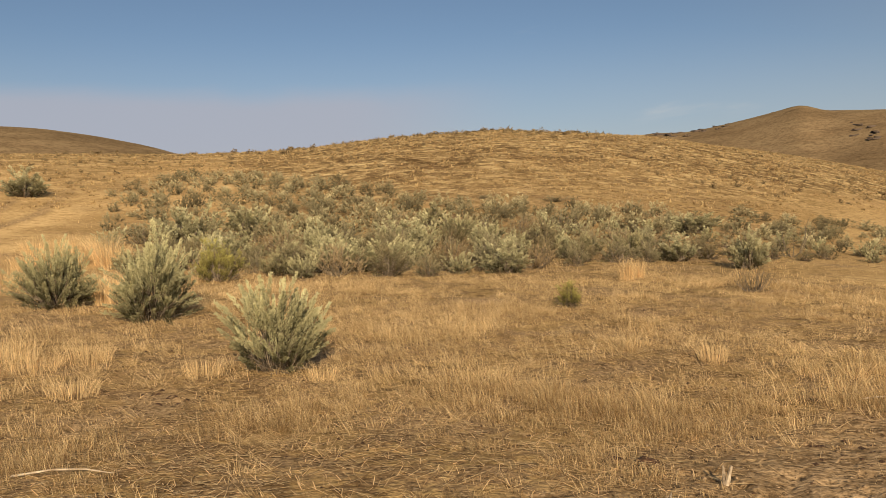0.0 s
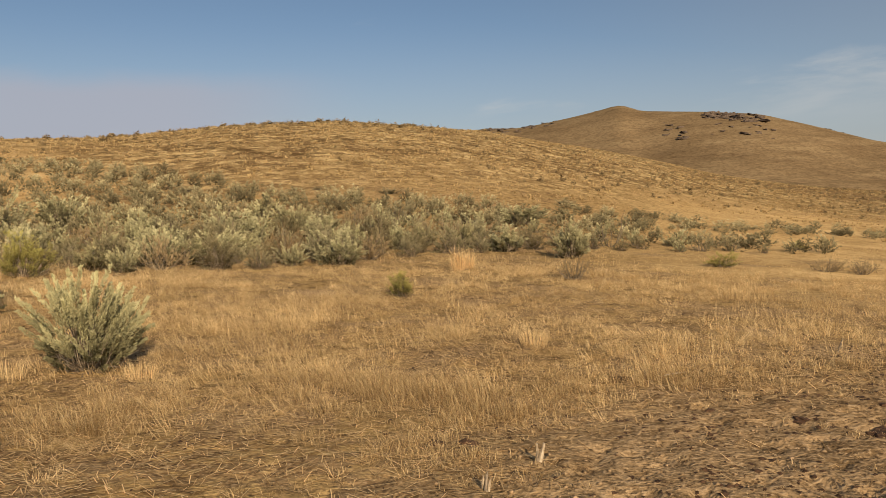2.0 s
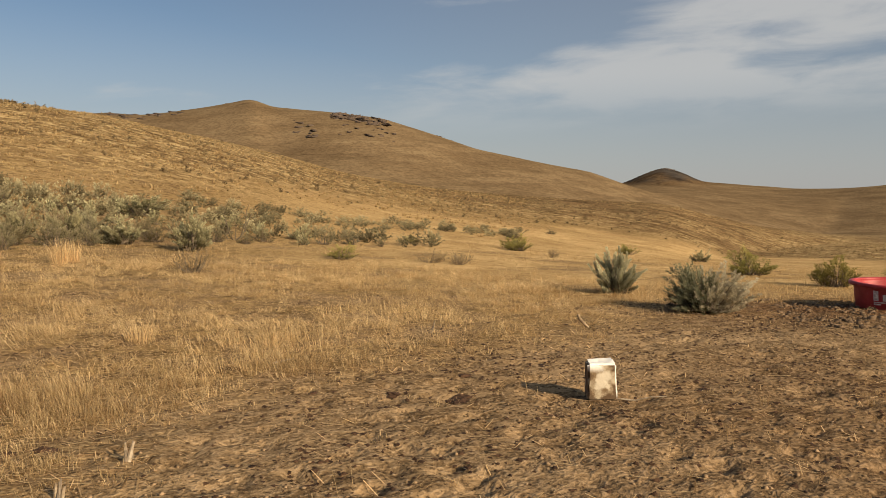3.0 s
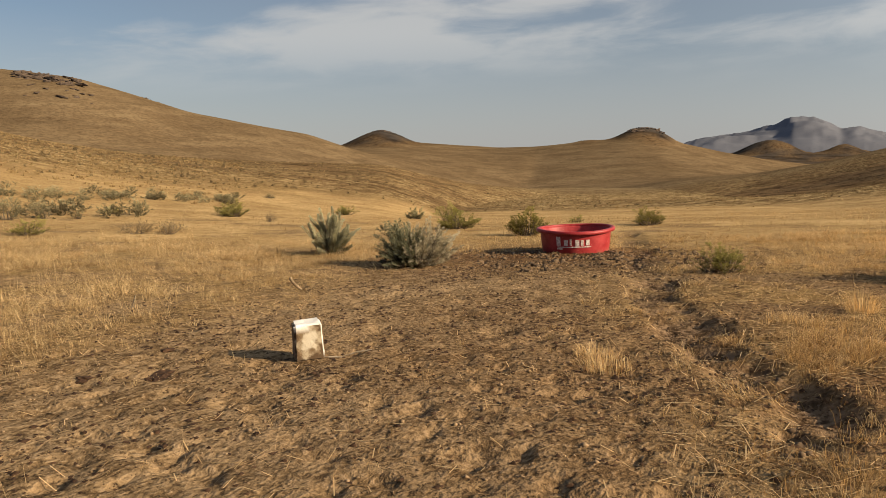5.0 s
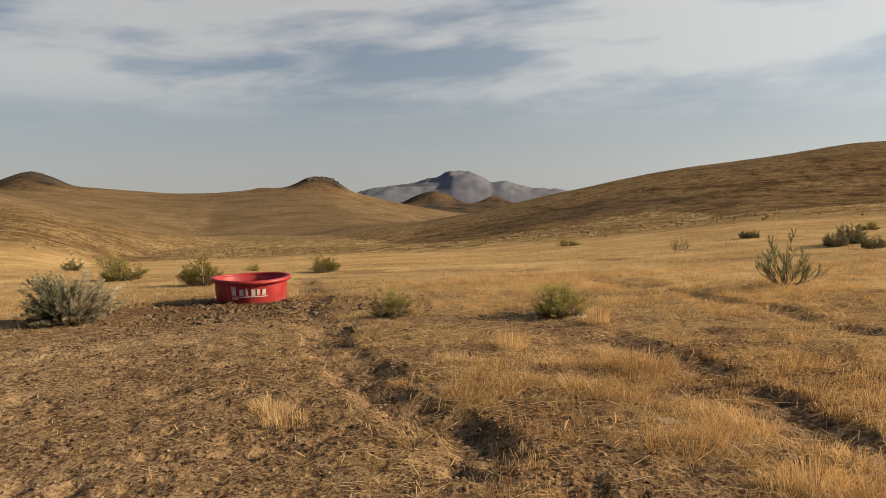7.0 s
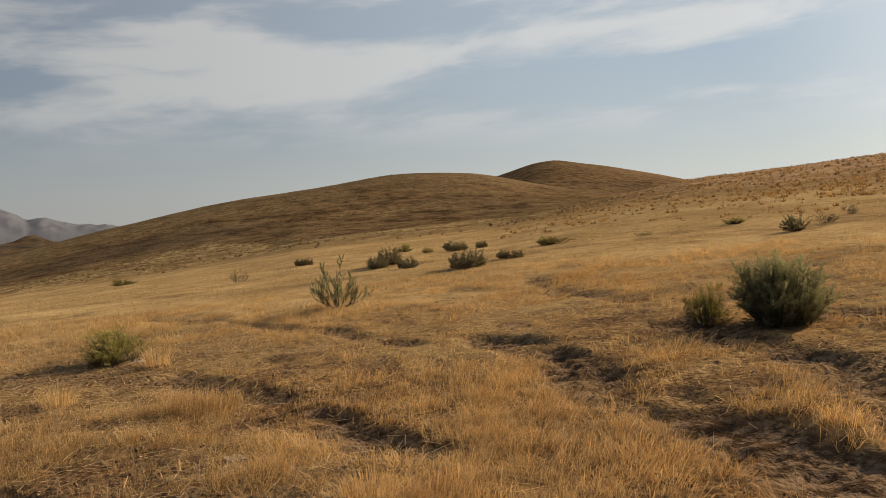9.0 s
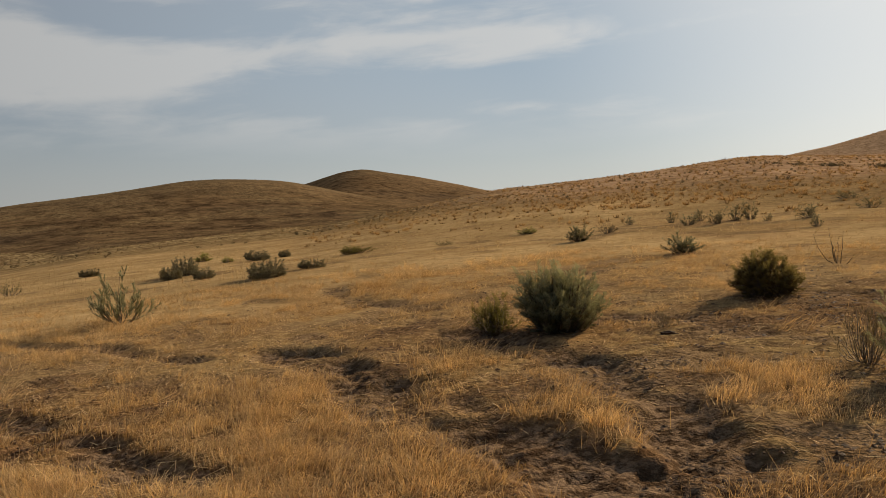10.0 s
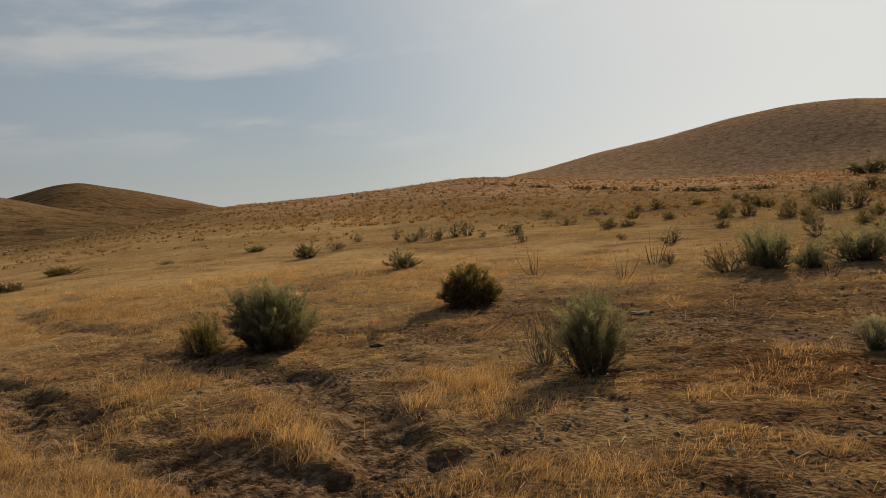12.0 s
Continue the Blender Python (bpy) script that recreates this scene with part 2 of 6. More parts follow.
    hill = blend(t, calc(t, "MULTIPLY", scrub, fit_range(t, vast, 0.3, 0.62, 0.6, 1.0)), gold, brush)
    hill = blend(t, fit_range(t, speckle(t, co, 0.45, 7.0, 0.8), 0.54, 0.40, 0.0, 0.55), hill, (0.4, 0.36, 0.32), "MULTIPLY")
    hill = blend(t, attribute(t, "rocky"), hill, blend(t, fit_range(t, broad, 0.35, 0.65), (0.024, 0.020, 0.018), (0.070, 0.060, 0.052)))
    away = attribute(t, "away")
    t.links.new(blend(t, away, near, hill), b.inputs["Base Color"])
    bump(t, b, calc(t, "ADD", calc(t, "MULTIPLY", fine, 0.30), calc(t, "ADD", calc(t, "MULTIPLY", mid, 0.32), calc(t, "MULTIPLY", strand, 0.06))), 1.0, 0.06)
    return m


SOIL_DARK, SOIL_LIGHT = (0.165, 0.107, 0.055), (0.37, 0.25, 0.136)
STRAW_DARK, STRAW_LIGHT = (0.15, 0.094, 0.040), (0.44, 0.298, 0.132)
HILL_DARK, HILL_LIGHT, HILL_TUFT = (0.18, 0.116, 0.055), (0.47, 0.332, 0.160), (0.60, 0.45, 0.23)
BRUSH_DARK, BRUSH_LIGHT = (0.058, 0.036, 0.02), (0.21, 0.134, 0.068)
FAR_DARK, FAR_LIGHT = (0.168, 0.117, 0.066), (0.24, 0.172, 0.099)
MEADOW_DARK, MEADOW_LIGHT = (0.345, 0.225, 0.101), (0.56, 0.389, 0.189)
GROUND = ground_material()
GRASS = leafy("dry_grass", (0.19, 0.117, 0.050), (0.95, 0.748, 0.435), 0.45, glow=(1.0, 0.745, 0.44))
BUNCH = leafy("pale_bunchgrass", (0.17, 0.11, 0.05), (0.62, 0.475, 0.25), 0.35, glow=(1.0, 0.68, 0.36))
SAGE = leafy("sage_leaf", (0.066, 0.058, 0.031), (0.52, 0.485, 0.28), 0.2)
SAGE_BELT = leafy("sage_leaf_belt", (0.047, 0.040, 0.021), (0.49, 0.45, 0.267), 0.2, vary=0.5)
PALE_LEAF = leafy("withered_sage_leaf", (0.20, 0.165, 0.11), (0.66, 0.59, 0.44), 0.2)
# darker copy of the sage leaf, for bushes seen from their shaded side
SAGE_SHADE = leafy("sage_leaf_shade", (0.09, 0.085, 0.05), (0.43, 0.40, 0.235), 0.35)
SAGE_COOL = leafy("sage_leaf_deep", (0.05, 0.05, 0.03), (0.30, 0.295, 0.19), 0.2)
SAGE_THIN = leafy("sage_leaf_grey", (0.11, 0.105, 0.066), (0.60, 0.565, 0.39), 0.3)
SAGE_FAR = leafy("sage_leaf_far", (0.075, 0.06, 0.034), (0.56, 0.49, 0.295), 0.2)
KHAKI = leafy("khaki_leaf", (0.10, 0.078, 0.036), (0.36, 0.285, 0.135), 0.3, vary=0.6)
SAGE_DARK = leafy("sage_leaf_dull", (0.085, 0.07, 0.04), (0.36, 0.315, 0.195), 0.25, vary=0.7)
DRY_LEAF = leafy("withered_leaf", (0.13, 0.09, 0.05), (0.38, 0.29, 0.17), 0.15, vary=0.6)
GREEN = leafy("rabbitbrush_leaf", (0.11, 0.086, 0.042), (0.34, 0.285, 0.135), 0.25)
BLOOMING = leafy("blooming_leaf", (0.085, 0.058, 0.030), (0.40, 0.315, 0.115), 0.3)
OLIVE = leafy("olive_leaf", (0.075, 0.062, 0.028), (0.46, 0.415, 0.135), 0.3, vary=0.7)
BRUSH = leafy("hill_brush_leaf", (0.085, 0.058, 0.031), (0.30, 0.218, 0.118), 0.2)


def plain(name, dark, light, scale, rough=0.85, relief=0.3, depth=0.004):
    """A mottled solid surface at object scale."""
    m, t, b = material(name, rough)
    co = t.nodes.new("ShaderNodeTexCoord").outputs["Object"]
    f = speckle(t, co, scale, 5.0, 0.6)
    g = speckle(t, co, scale * 6, 3.0, 0.6)
    c = blend(t, fit_range(t, f, 0.35, 0.65), dark, light)
    c = blend(t, fit_range(t, g, 0.55, 0.75, 0, 0.5), c, tuple(v * 0.6 for v in dark))
    t.links.new(c, b.inputs["Base Color"])
    bump(t, b, g, relief, depth)
    return m


BARK = plain("grey_bark", (0.10, 0.075, 0.05), (0.24, 0.19, 0.14), 30)
PALE_WOOD = plain("weathered_wood", (0.24, 0.18, 0.12), (0.46, 0.38, 0.28), 14)
DULL_WOOD = plain("dull_wood", (0.17, 0.115, 0.068), (0.34, 0.25, 0.16), 14)
DUNG = plain("dried_dung", (0.035, 0.019, 0.011), (0.11, 0.06, 0.033), 25)
CLOD = plain("soil_clod", (0.17, 0.113, 0.062), (0.33, 0.225, 0.132), 9)
DARK_CLOD = plain("dark_clod", (0.07, 0.045, 0.026), (0.20, 0.132, 0.078), 9)
STONE = plain("pale_stone", (0.24, 0.19, 0.14), (0.42, 0.35, 0.27), 12)
ROCK = plain("dark_rock", (0.035, 0.025, 0.02), (0.11, 0.08, 0.06), 0.25, 0.9, 0.8, 0.4)
LETTERING = plain("white_print", (0.42, 0.33, 0.31), (0.74, 0.69, 0.66), 34)


def tub_material():
    m, t, b = material("red_plastic", 0.5)
    b.inputs["Specular IOR Level"].default_value = 0.4
    co = t.nodes.new("ShaderNodeTexCoord").outputs["Object"]
    sep = t.nodes.new("ShaderNodeSeparateXYZ")
    t.links.new(co, sep.inputs[0])
    f = speckle(t, co, 4.0, 5.0, 0.6)
    c = blend(t, fit_range(t, f, 0.35, 0.7), (0.27, 0.016, 0.020), (0.40, 0.045, 0.048))
    dust = calc(t, "MULTIPLY", fit_range(t, sep.outputs[2], 0.16, 0.0), fit_range(t, speckle(t, co, 11.0, 4.0), 0.35, 0.65))
    c = blend(t, dust, c, (0.24, 0.15, 0.10))
    scuff = speckle(t, co, 26.0, 3.0, 0.7)
    c = blend(t, fit_range(t, scuff, 0.62, 0.74, 0, 0.35), c, (0.55, 0.28, 0.26))
    t.links.new(c, b.inputs["Base Color"])
    bump(t, b, f, 0.15, 0.01)
    return m


def block_material():
    m, t, b = material("soiled_salt", 0.8)
    co = t.nodes.new("ShaderNodeTexCoord").outputs["Object"]
    f = speckle(t, co, 9.0, 5.0, 0.6)
    g = speckle(t, co, 45.0, 3.0, 0.6)
    c = blend(t, fit_range(t, f, 0.40, 0.60), (0.42, 0.35, 0.25), (0.19, 0.13, 0.075))
    c = blend(t, fit_range(t, g, 0.56, 0.72, 0, 0.6), c, (0.13, 0.085, 0.05))
    # licked pale in the middle of each face, grimed towards its edges
    sep = t.nodes.new("ShaderNodeSeparateXYZ")
    t.links.new(co, sep.inputs[0])
    rim = calc(t, "MAXIMUM", calc(t, "MULTIPLY", calc(t, "ABSOLUTE", sep.outputs[0]), 9.5), calc(t, "MULTIPLY", calc(t, "ABSOLUTE", calc(t, "SUBTRACT", sep.outputs[2], 0.165)), 7.2))
    rim = calc(t, "ADD", rim, calc(t, "MULTIPLY", calc(t, "SUBTRACT", f, 0.5), 1.6))
    c = blend(t, fit_range(t, rim, 0.62, 0.25, 0.0, 0.75), c, (0.60, 0.53, 0.42))
    c = blend(t, fit_range(t, rim, 0.78, 1.0, 0.0, 0.8), c, (0.085, 0.052, 0.03))
    # white salt on top and right side, with the sun's brightness put into its colour
    lit_wear = attribute(t, "lit_worn")
    c = blend(t, lit_wear, c, (0.86, 0.83, 0.78))
    t.links.new(c, b.inputs["Base Color"])
    bump(t, b, calc(t, "ADD", f, calc(t, "MULTIPLY", g, 0.4)), 0.5, 0.008)
    return m


RED, SALT = tub_material(), block_material()


# ---- land forms -------------------------------------------------------
# Bearings are degrees left of +y (the way uphill); RIDGES: bearings, crest distance, crest elevation seen
# from the middle of the flat, foot distance as a share of the crest's.
BEAR = [-270, -200, -175, -150, -130, -108, -92, -78, -64, -48, -30, -14, 0, 18, 35, 60, 90]
FALL = [.05, .055, .055, .045, .03, -.012, -.036, -.048, -.050, -.038, .002, .036, .048, .05, .05, .05, .05]
RIDGES = {
    "near_hill": ([40, 29, 17, 11, 3, -4, -11, -15, -19, -23, -27, -31, -37, -43, -54, -62, -68],
                  [110, 110, 112, 108, 104, 104, 108, 112, 116, 120, 124, 128, 134, 140, 150, 160, 170],
                  [4.1, 4.7, 4.7, 4.8, 5.5, 5.65, 5.1, 4.75, 4.0, 3.3, 2.4, 1.4, .55, -.1, -.9, -3.3, -4.5], .2),
    "left_hill": ([75, 50, 29, 26, 23, 20, 17, 12, 5],
                  [420, 400, 380, 380, 385, 390, 395, 400, 400],
                  [7.2, 7.2, 6.9, 6.7, 6.15, 5.6, 4.7, 3.5, 2.0], .45),
    "far_hill": ([-8, -15, -17.4, -21.4, -24.5, -26, -30.4, -33.6, -36.7, -40.5, -45, -48.5, -51.5, -57, -64],
                 [760, 740, 735, 720, 700, 690, 650, 640, 640, 650, 670, 690, 710, 740, 760],
                 [4.6, 5.5, 5.5, 6.1, 6.62, 6.0, 5.52, 5.12, 4.18, 2.92, 2.05, 1.45, .45, -1.0, -2.6], .5),
    "butte_ridge": ([-46, -50.8, -52.4, -53.5, -54.8, -56, -58.8, -62.1, -65, -66.9, -68.3, -69.3, -70.3, -71.0, -71.8, -72.9, -73.6, -74.4, -77.3, -80, -84],
                    [1500, 1500, 1490, 1480, 1490, 1500, 1520, 1540, 1520, 1500, 1490, 1480, 1470, 1450, 1445, 1450, 1455, 1460, 1480, 1500, 1520],
                    [-.3, .7, 1.4, 1.75, 1.35, .7, .5, .3, .35, .42, .7, .58, .78, 1.22, 1.36, 1.32, .92, .25, -.6, -1.2, -2.2], .42),
    "small_butte": ([-76.5, -78, -79.3, -80.4, -81.6, -82.8, -83.8, -84.7, -85.7, -87],
                    [2400, 2400, 2380, 2360, 2380, 2400, 2400, 2390, 2400, 2420],
                    [-1.3, -.65, .05, .35, -.05, -.95, -.55, -.05, -.6, -1.3], .8),
    "right_hill": ([-64, -69.5, -74.4, -79.7, -83.6, -88.8, -95.8, -101.9, -108, -110.4, -115, -119, -122, -130],
                   [250, 245, 240, 240, 245, 255, 270, 285, 300, 305, 310, 315, 320, 330],
                   [-5.2, -3.7, -2.75, -2.15, -1.4, -.15, 1.1, 1.97, 2.83, 2.9, 2.6, 1.8, 1.1, -.4], .42),
    "peak_hill": ([-104, -110, -115.5, -117.6, -119, -120.5, -122, -124, -127.4, -130, -136],
                  [640, 640, 630, 620, 615, 610, 615, 620, 630, 640, 650],
                  [.4, 1.6, 2.35, 3.0, 3.4, 3.55, 3.25, 2.9, 2.2, 1.6, .4], .55),
    "near_slope": ([-68, -76, -84, -93.8, -100.5, -107.8, -115.8, -124, -130, -136, -142, -147.3, -152.5, -160, -168, -178],
                   [70, 72, 75, 80, 88, 96, 106, 118, 128, 135, 140, 146, 150, 152, 152, 152],
                   [-6.2, -5.0, -4.0, -2.9, -2.4, -1.6, -.75, .5, 1.4, 1.75, 2.2, 2.7, 2.35, 1.9, 1.75, 1.8], .2),
    "sun_hill": ([-136, -142, -147.3, -152.3, -156.3, -161, -165, -168.7, -171.7, -175, -190, -215, -240, -265],
                 [330, 320, 310, 300, 295, 290, 285, 285, 285, 285, 280, 280, 280, 280],
                 [1.0, 1.8, 2.5, 3.4, 4.35, 5.15, 6.05, 6.6, 6.75, 6.5, 6.4, 5.8, 5.4, 4.8], .56),
}

RANGE = ([-70, -74.6, -76.2, -77.8, -79.2, -80.6, -81.7, -82.9, -83.5, -84.0, -84.5, -85.5, -86.4, -87.3, -88.9, -92, -97],
         [4250, 4250, 4200, 4200, 4200, 4180, 4150, 4150, 4150, 4150, 4200, 4200, 4200, 4250, 4250, 4250, 4250],
         [-.6, -.05, .38, .52, .78, 1.12, 1.64, 1.48, 1.26, .95, .62, .8, .5, .18, .08, -.3, -.5], .8)


def lattice(ix, iy, seed):
    v = np.sin(ix * 127.1 + iy * 311.7 + seed * 74.7) * 43758.5453
    return v - np.floor(v)


def waves(x, y, size, seed=0, octaves=3):
    """Smooth uneven relief in -1..1 with features about size metres across."""
    total, amp, weight = 0.0, 1.0, 0.0
    for k in range(octaves):
        u, v = x / size * 2 ** k + 17.3 * k, y / size * 2 ** k - 9.1 * k
        iu, iv = np.floor(u), np.floor(v)
        fu, fv = u - iu, v - iv
        fu, fv = fu * fu * (3 - 2 * fu), fv * fv * (3 - 2 * fv)
        a, b = lattice(iu, iv, seed + k), lattice(iu + 1, iv, seed + k)
        c, d = lattice(iu, iv + 1, seed + k), lattice(iu + 1, iv + 1, seed + k)
        total = total + amp * ((a + (b - a) * fu) * (1 - fv) + (c + (d - c) * fu) * fv)
        weight += amp
        amp *= 0.5
    return total / weight * 2 - 1


def bearing(x, y):
    b = np.degrees(np.arctan2(-x, y))
    return np.where(b > 90, b - 360, b)


def glide(b, keys, values, soft=1.0):
    """Values along the bearings, rounded at the keys."""
    k = np.array(keys[::-1] if keys[0] > keys[-1] else keys, float)
    v = np.array(values[::-1] if keys[0] > keys[-1] else values, float)
    return sum(np.interp(b + d * soft, k, v) for d in (-1.2, -.5, 0, .5, 1.2)) / 5


EYES = 1.37
TILT_X, TILT_Y, LEVEL = -0.028, -0.035, 0.03


TONES = {"near_hill": .17, "left_hill": .12, "far_hill": .22, "butte_ridge": .3, "small_butte": 1.8, "right_hill": .55, "peak_hill": .62, "near_slope": .2, "sun_hill": .08}


def land(x, y, tone=None):
    """Height of the open country, without ruts and clods. tone: an array that takes the brush on each hill."""
    x, y = np.asarray(x, float), np.asarray(y, float)
    r, b = np.hypot(x, y), bearing(x, y)
    far = np.maximum(r - 6.5, 0.0)
    near = np.minimum(r, 6.5) / np.maximum(r, 1e-6)
    z = LEVEL + TILT_X * x * near + TILT_Y * y * near
    fall = sum(np.interp(b + d, BEAR, FALL) for d in (-8, -4, 0, 4, 8)) / 5
    # far ground comes gradually into its own slope
    z = z + fall * 170 * (1 - np.exp(-far / 170)) * (far / (far + 2.5))
    valley = np.clip(np.minimum((-42 - b) / 16, (b + 102) / 18), 0, 1)
    z = z - valley * (7.9 * (1 - np.exp(-np.maximum(r - 25, 0) / 225)) + 38 * (1 - np.exp(-np.maximum(r - 260, 0) / 900)))
    for name, (keys, dist, rise, foot) in RIDGES.items():
        d = glide(b, keys, dist)
        soft = 1.0 if min(dist) < 200 else 0.8 if min(dist) < 500 else 0.4
        sharp = glide(b, keys, rise, soft)
        u = np.clip((r / d - foot) / (1 - foot), 0, 1)
        if min(dist) > 1000:  # the fine shape of a far crest does not run down to its foot
            broad = sum(glide(b + k, keys, rise, soft) for k in (-5, -3, -1.5, 0, 1.5, 3, 5)) / 7
            top = np.clip((u - 0.62) / 0.36, 0, 1)
            sharp = broad + (sharp - broad) * top * top * (3 - 2 * top)
        crest = EYES + d * np.tan(np.radians(sharp))
        lo, hi = min(keys), max(keys)
        gone = np.clip(np.maximum(lo - b, b - hi) / 9, 0, 1)
        crest = crest - gone * (0.12 * d)
        up = np.where(u < 1, np.sin(u * np.pi / 2) ** (1.35 if min(dist) < 220 else 2.1), 1)
        back = np.clip((r / d - 1) / 0.9, 0, 1)
        shape = up * (1 - back * back * (3 - 2 * back)) - 0.02 * (u <= 0)
        hill = z + (crest - z) * shape
        won = (crest > z) & (hill > z)
        if tone is not None:
            top = np.clip(u * 5 - 3.5 + waves(x, y, 70, 59) * 0.8, 0, 1) if name == "butte_ridge" else 0 * u
            if name in ("right_hill", "peak_hill"):
                top = 0.22 - 0.34 * np.clip((u - 0.45) / 0.5, 0, 1) + waves(x, y, 45, 58) * 0.16
            tone[won] = (TONES[name] + 1.6 * top * (1.7 * np.clip((glide(b, keys, rise, soft) - 0.55) * 3, 0, 1) if name == "butte_ridge" else 1.5))[won]
        z = np.where(won, hill, z)
    rough = np.clip((r - 20) / 200, 0, 1)
    z = z + waves(x, y, 38, 3, 2) * 0.9 * rough * np.clip((620 - r) / 300, 0, 1) + waves(x, y, 7, 5) * 0.10 * np.clip((r - 9) / 25, 0, 1)
    z = z + waves(x, y, 170, 12, 2) * 4.2 * np.clip((r - 260) / 400, 0, 1)
    return z + waves(x, y, 2.2, 8) * 0.03 * np.clip((r - 1) / 3, 0, 1)


# cattle trails and the wheel ruts past the tub: way points, half width, depth
TRAILS = [
    ([(3.2, -0.7), (4.2, 0.05), (5.45, 0.69), (6.64, 1.28), (8.78, 2.47), (12.3, 3.68), (19.0, 6.2)], 0.17, 0.09),
    ([(14.1, -7.5), (10.9, -6.4), (9.6, -6.6)], 0.2, 0.05),
    ([(8.3, -3.87), (7.2, -3.85), (6.25, -3.67), (5.36, -3.5), (4.3, -3.4), (3.3, -3.3), (2.5, -3.1)], 0.25, 0.085),
    ([(7.9, -5.8), (6.7, -5.65), (5.1, -5.3), (4.07, -4.67), (3.45, -4.22), (3.0, -3.88), (2.4, -3.5)], 0.2, 0.08),
    ([(17.0, -0.4), (13.2, -2.1), (10.9, -2.7), (8.8, -3.05)], 0.13, 0.05),
    ([(9.25, -0.5), (8.5, -0.7), (7.3, -1.2), (6.6, -1.4), (5.9, -1.6), (4.9, -1.8)], 0.15, 0.05),
    ([(6.8, -7.4), (5.6, -7.6), (4.8, -7.0)], 0.14, 0.03),
    ([(5.4, -9.6), (3.4, -9.2), (1.2, -7.7)], 0.26, 0.03),
]


def trail_depth(x, y):
    wobx, woby = x + waves(x, y, 1.1, 21) * 0.2, y + waves(x, y, 1.1, 22) * 0.2
    total = np.zeros_like(x)
    deep = np.zeros_like(x)
    for pts, half, depth in TRAILS:
        best = np.full_like(x, 9.0)
        for (ax, ay), (bx, by) in zip(pts, pts[1:]):
            ux, uy = bx - ax, by - ay
            s = np.clip(((wobx - ax) * ux + (woby - ay) * uy) / (ux * ux + uy * uy), 0, 1)
            best = np.minimum(best, np.hypot(wobx - ax - s * ux, woby - ay - s * uy))
        k = np.clip(1.9 - best / half, 0, 1) * np.clip(0.66 + 1.5 * waves(x, y, 0.42, 23), 0, 1)
        total = np.maximum(total, k)
        deep = np.maximum(deep, k * depth)
    return total, deep


# tongues of thick blond grass between the trails
TONGUES = [
    ([(6.85, -4.47), (5.59, -4.79), (4.58, -4.58), (4.0, -4.12), (3.6, -3.82)], 0.42),
    ([(5.42, -2.9), (4.49, -2.67), (3.99, -2.58), (3.4, -2.45)], 0.34),
    ([(3.3, -5.0), (3.21, -5.3), (4.1, -6.0)], 0.3),
    ([(8.56, -1.35), (8.08, -2.1), (6.3, -2.8), (5.0, -2.35)], 0.6),
    ([(6.24, -0.5), (5.66, -0.8), (4.43, -1.44)], 0.4),
]


def tongue(x, y):
    """1 in the heart of a tongue of grass."""
    wobx, woby = x + waves(x, y, 1.0, 121) * 0.35, y + waves(x, y, 1.0, 122) * 0.35
    total = np.zeros_like(x)
    for pts, half in TONGUES:
        for (ax, ay), (bx, by) in zip(pts, pts[1:]):
            ux, uy = bx - ax, by - ay
            k = np.clip(((wobx - ax) * ux + (woby - ay) * uy) / (ux * ux + uy * uy), 0, 1)
            total = np.maximum(total, np.clip(1.6 - np.hypot(wobx - ax - k * ux, woby - ay - k * uy) / half, 0, 1))
    return total * np.clip(0.45 + 1.1 * waves(x, y, 0.45, 123) + 0.8 * waves(x, y, 0.16, 124, 2), 0, 1)


def bareness(x, y):
    """1 on trampled soil round the salt and the tub, 0 in standing grass."""
    b, r = bearing(x, y), np.hypot(x, y)
    edge = waves(x, y, 2.6, 31) * 0.9 + waves(x, y, 0.6, 32) * 0.35
    # the trampled fan between the camera's stand and the tub
    left = np.interp(r, [0, 3.5, 6, 9, 13, 18, 24], [0, -4, -22, -47, -55, -59, -62])
    right = np.interp(r, [0, 3.5, 6, 9, 13, 18, 24], [-104, -92, -82, -76, -75, -73, -72])
    inside = np.minimum(left - b, b - right) * np.radians(1) * np.maximum(r, 1.5)
    fan = np.clip((inside + edge * 1.1) / 2.2 + 0.5, 0, 1) * np.clip((19 - r) / 5, 0, 1)
    spots = np.clip((waves(x, y, 1.5, 33) - 0.22 + 0.25 * waves(x, y, 0.5, 35)) * 3.4, 0, 1) * np.clip((45 - r) / 20, 0, 1)
    dark = np.clip((waves(x, y, 0.75, 36) + np.interp(b, [-262, -190, -155, -140, -125, -100, -70], [-.6, .3, .2, 0, -.08, -.06, -.08]) + 0.4 * waves(x, y, 0.35, 37)) * 4, 0, 1) * np.clip((-64 - b) / 10, 0, 1) * np.clip((18 - r) / 8, 0, 1)
    # the two-track climbing away past the sagebrush
    side = x + np.interp(y, [18, 26, 31, 37, 45, 60], [16.5, 16.6, 16.9, 18.4, 21.5, 27])
    wheel = np.clip(1.5 - np.abs(np.abs(side + waves(x, y, 6, 34) * 0.4) - 0.85) / 0.3, 0, 1) * np.clip((y - 16) / 6, 0, 1) * np.clip((62 - y) / 12, 0, 1)
    fan = np.maximum(fan, wheel)
    trail, _ = trail_depth(x, y)
    return np.maximum(np.maximum(fan, np.maximum(spots * 0.85, dark * 0.95)) * (1 - 0.8 * tongue(x, y)), trail)


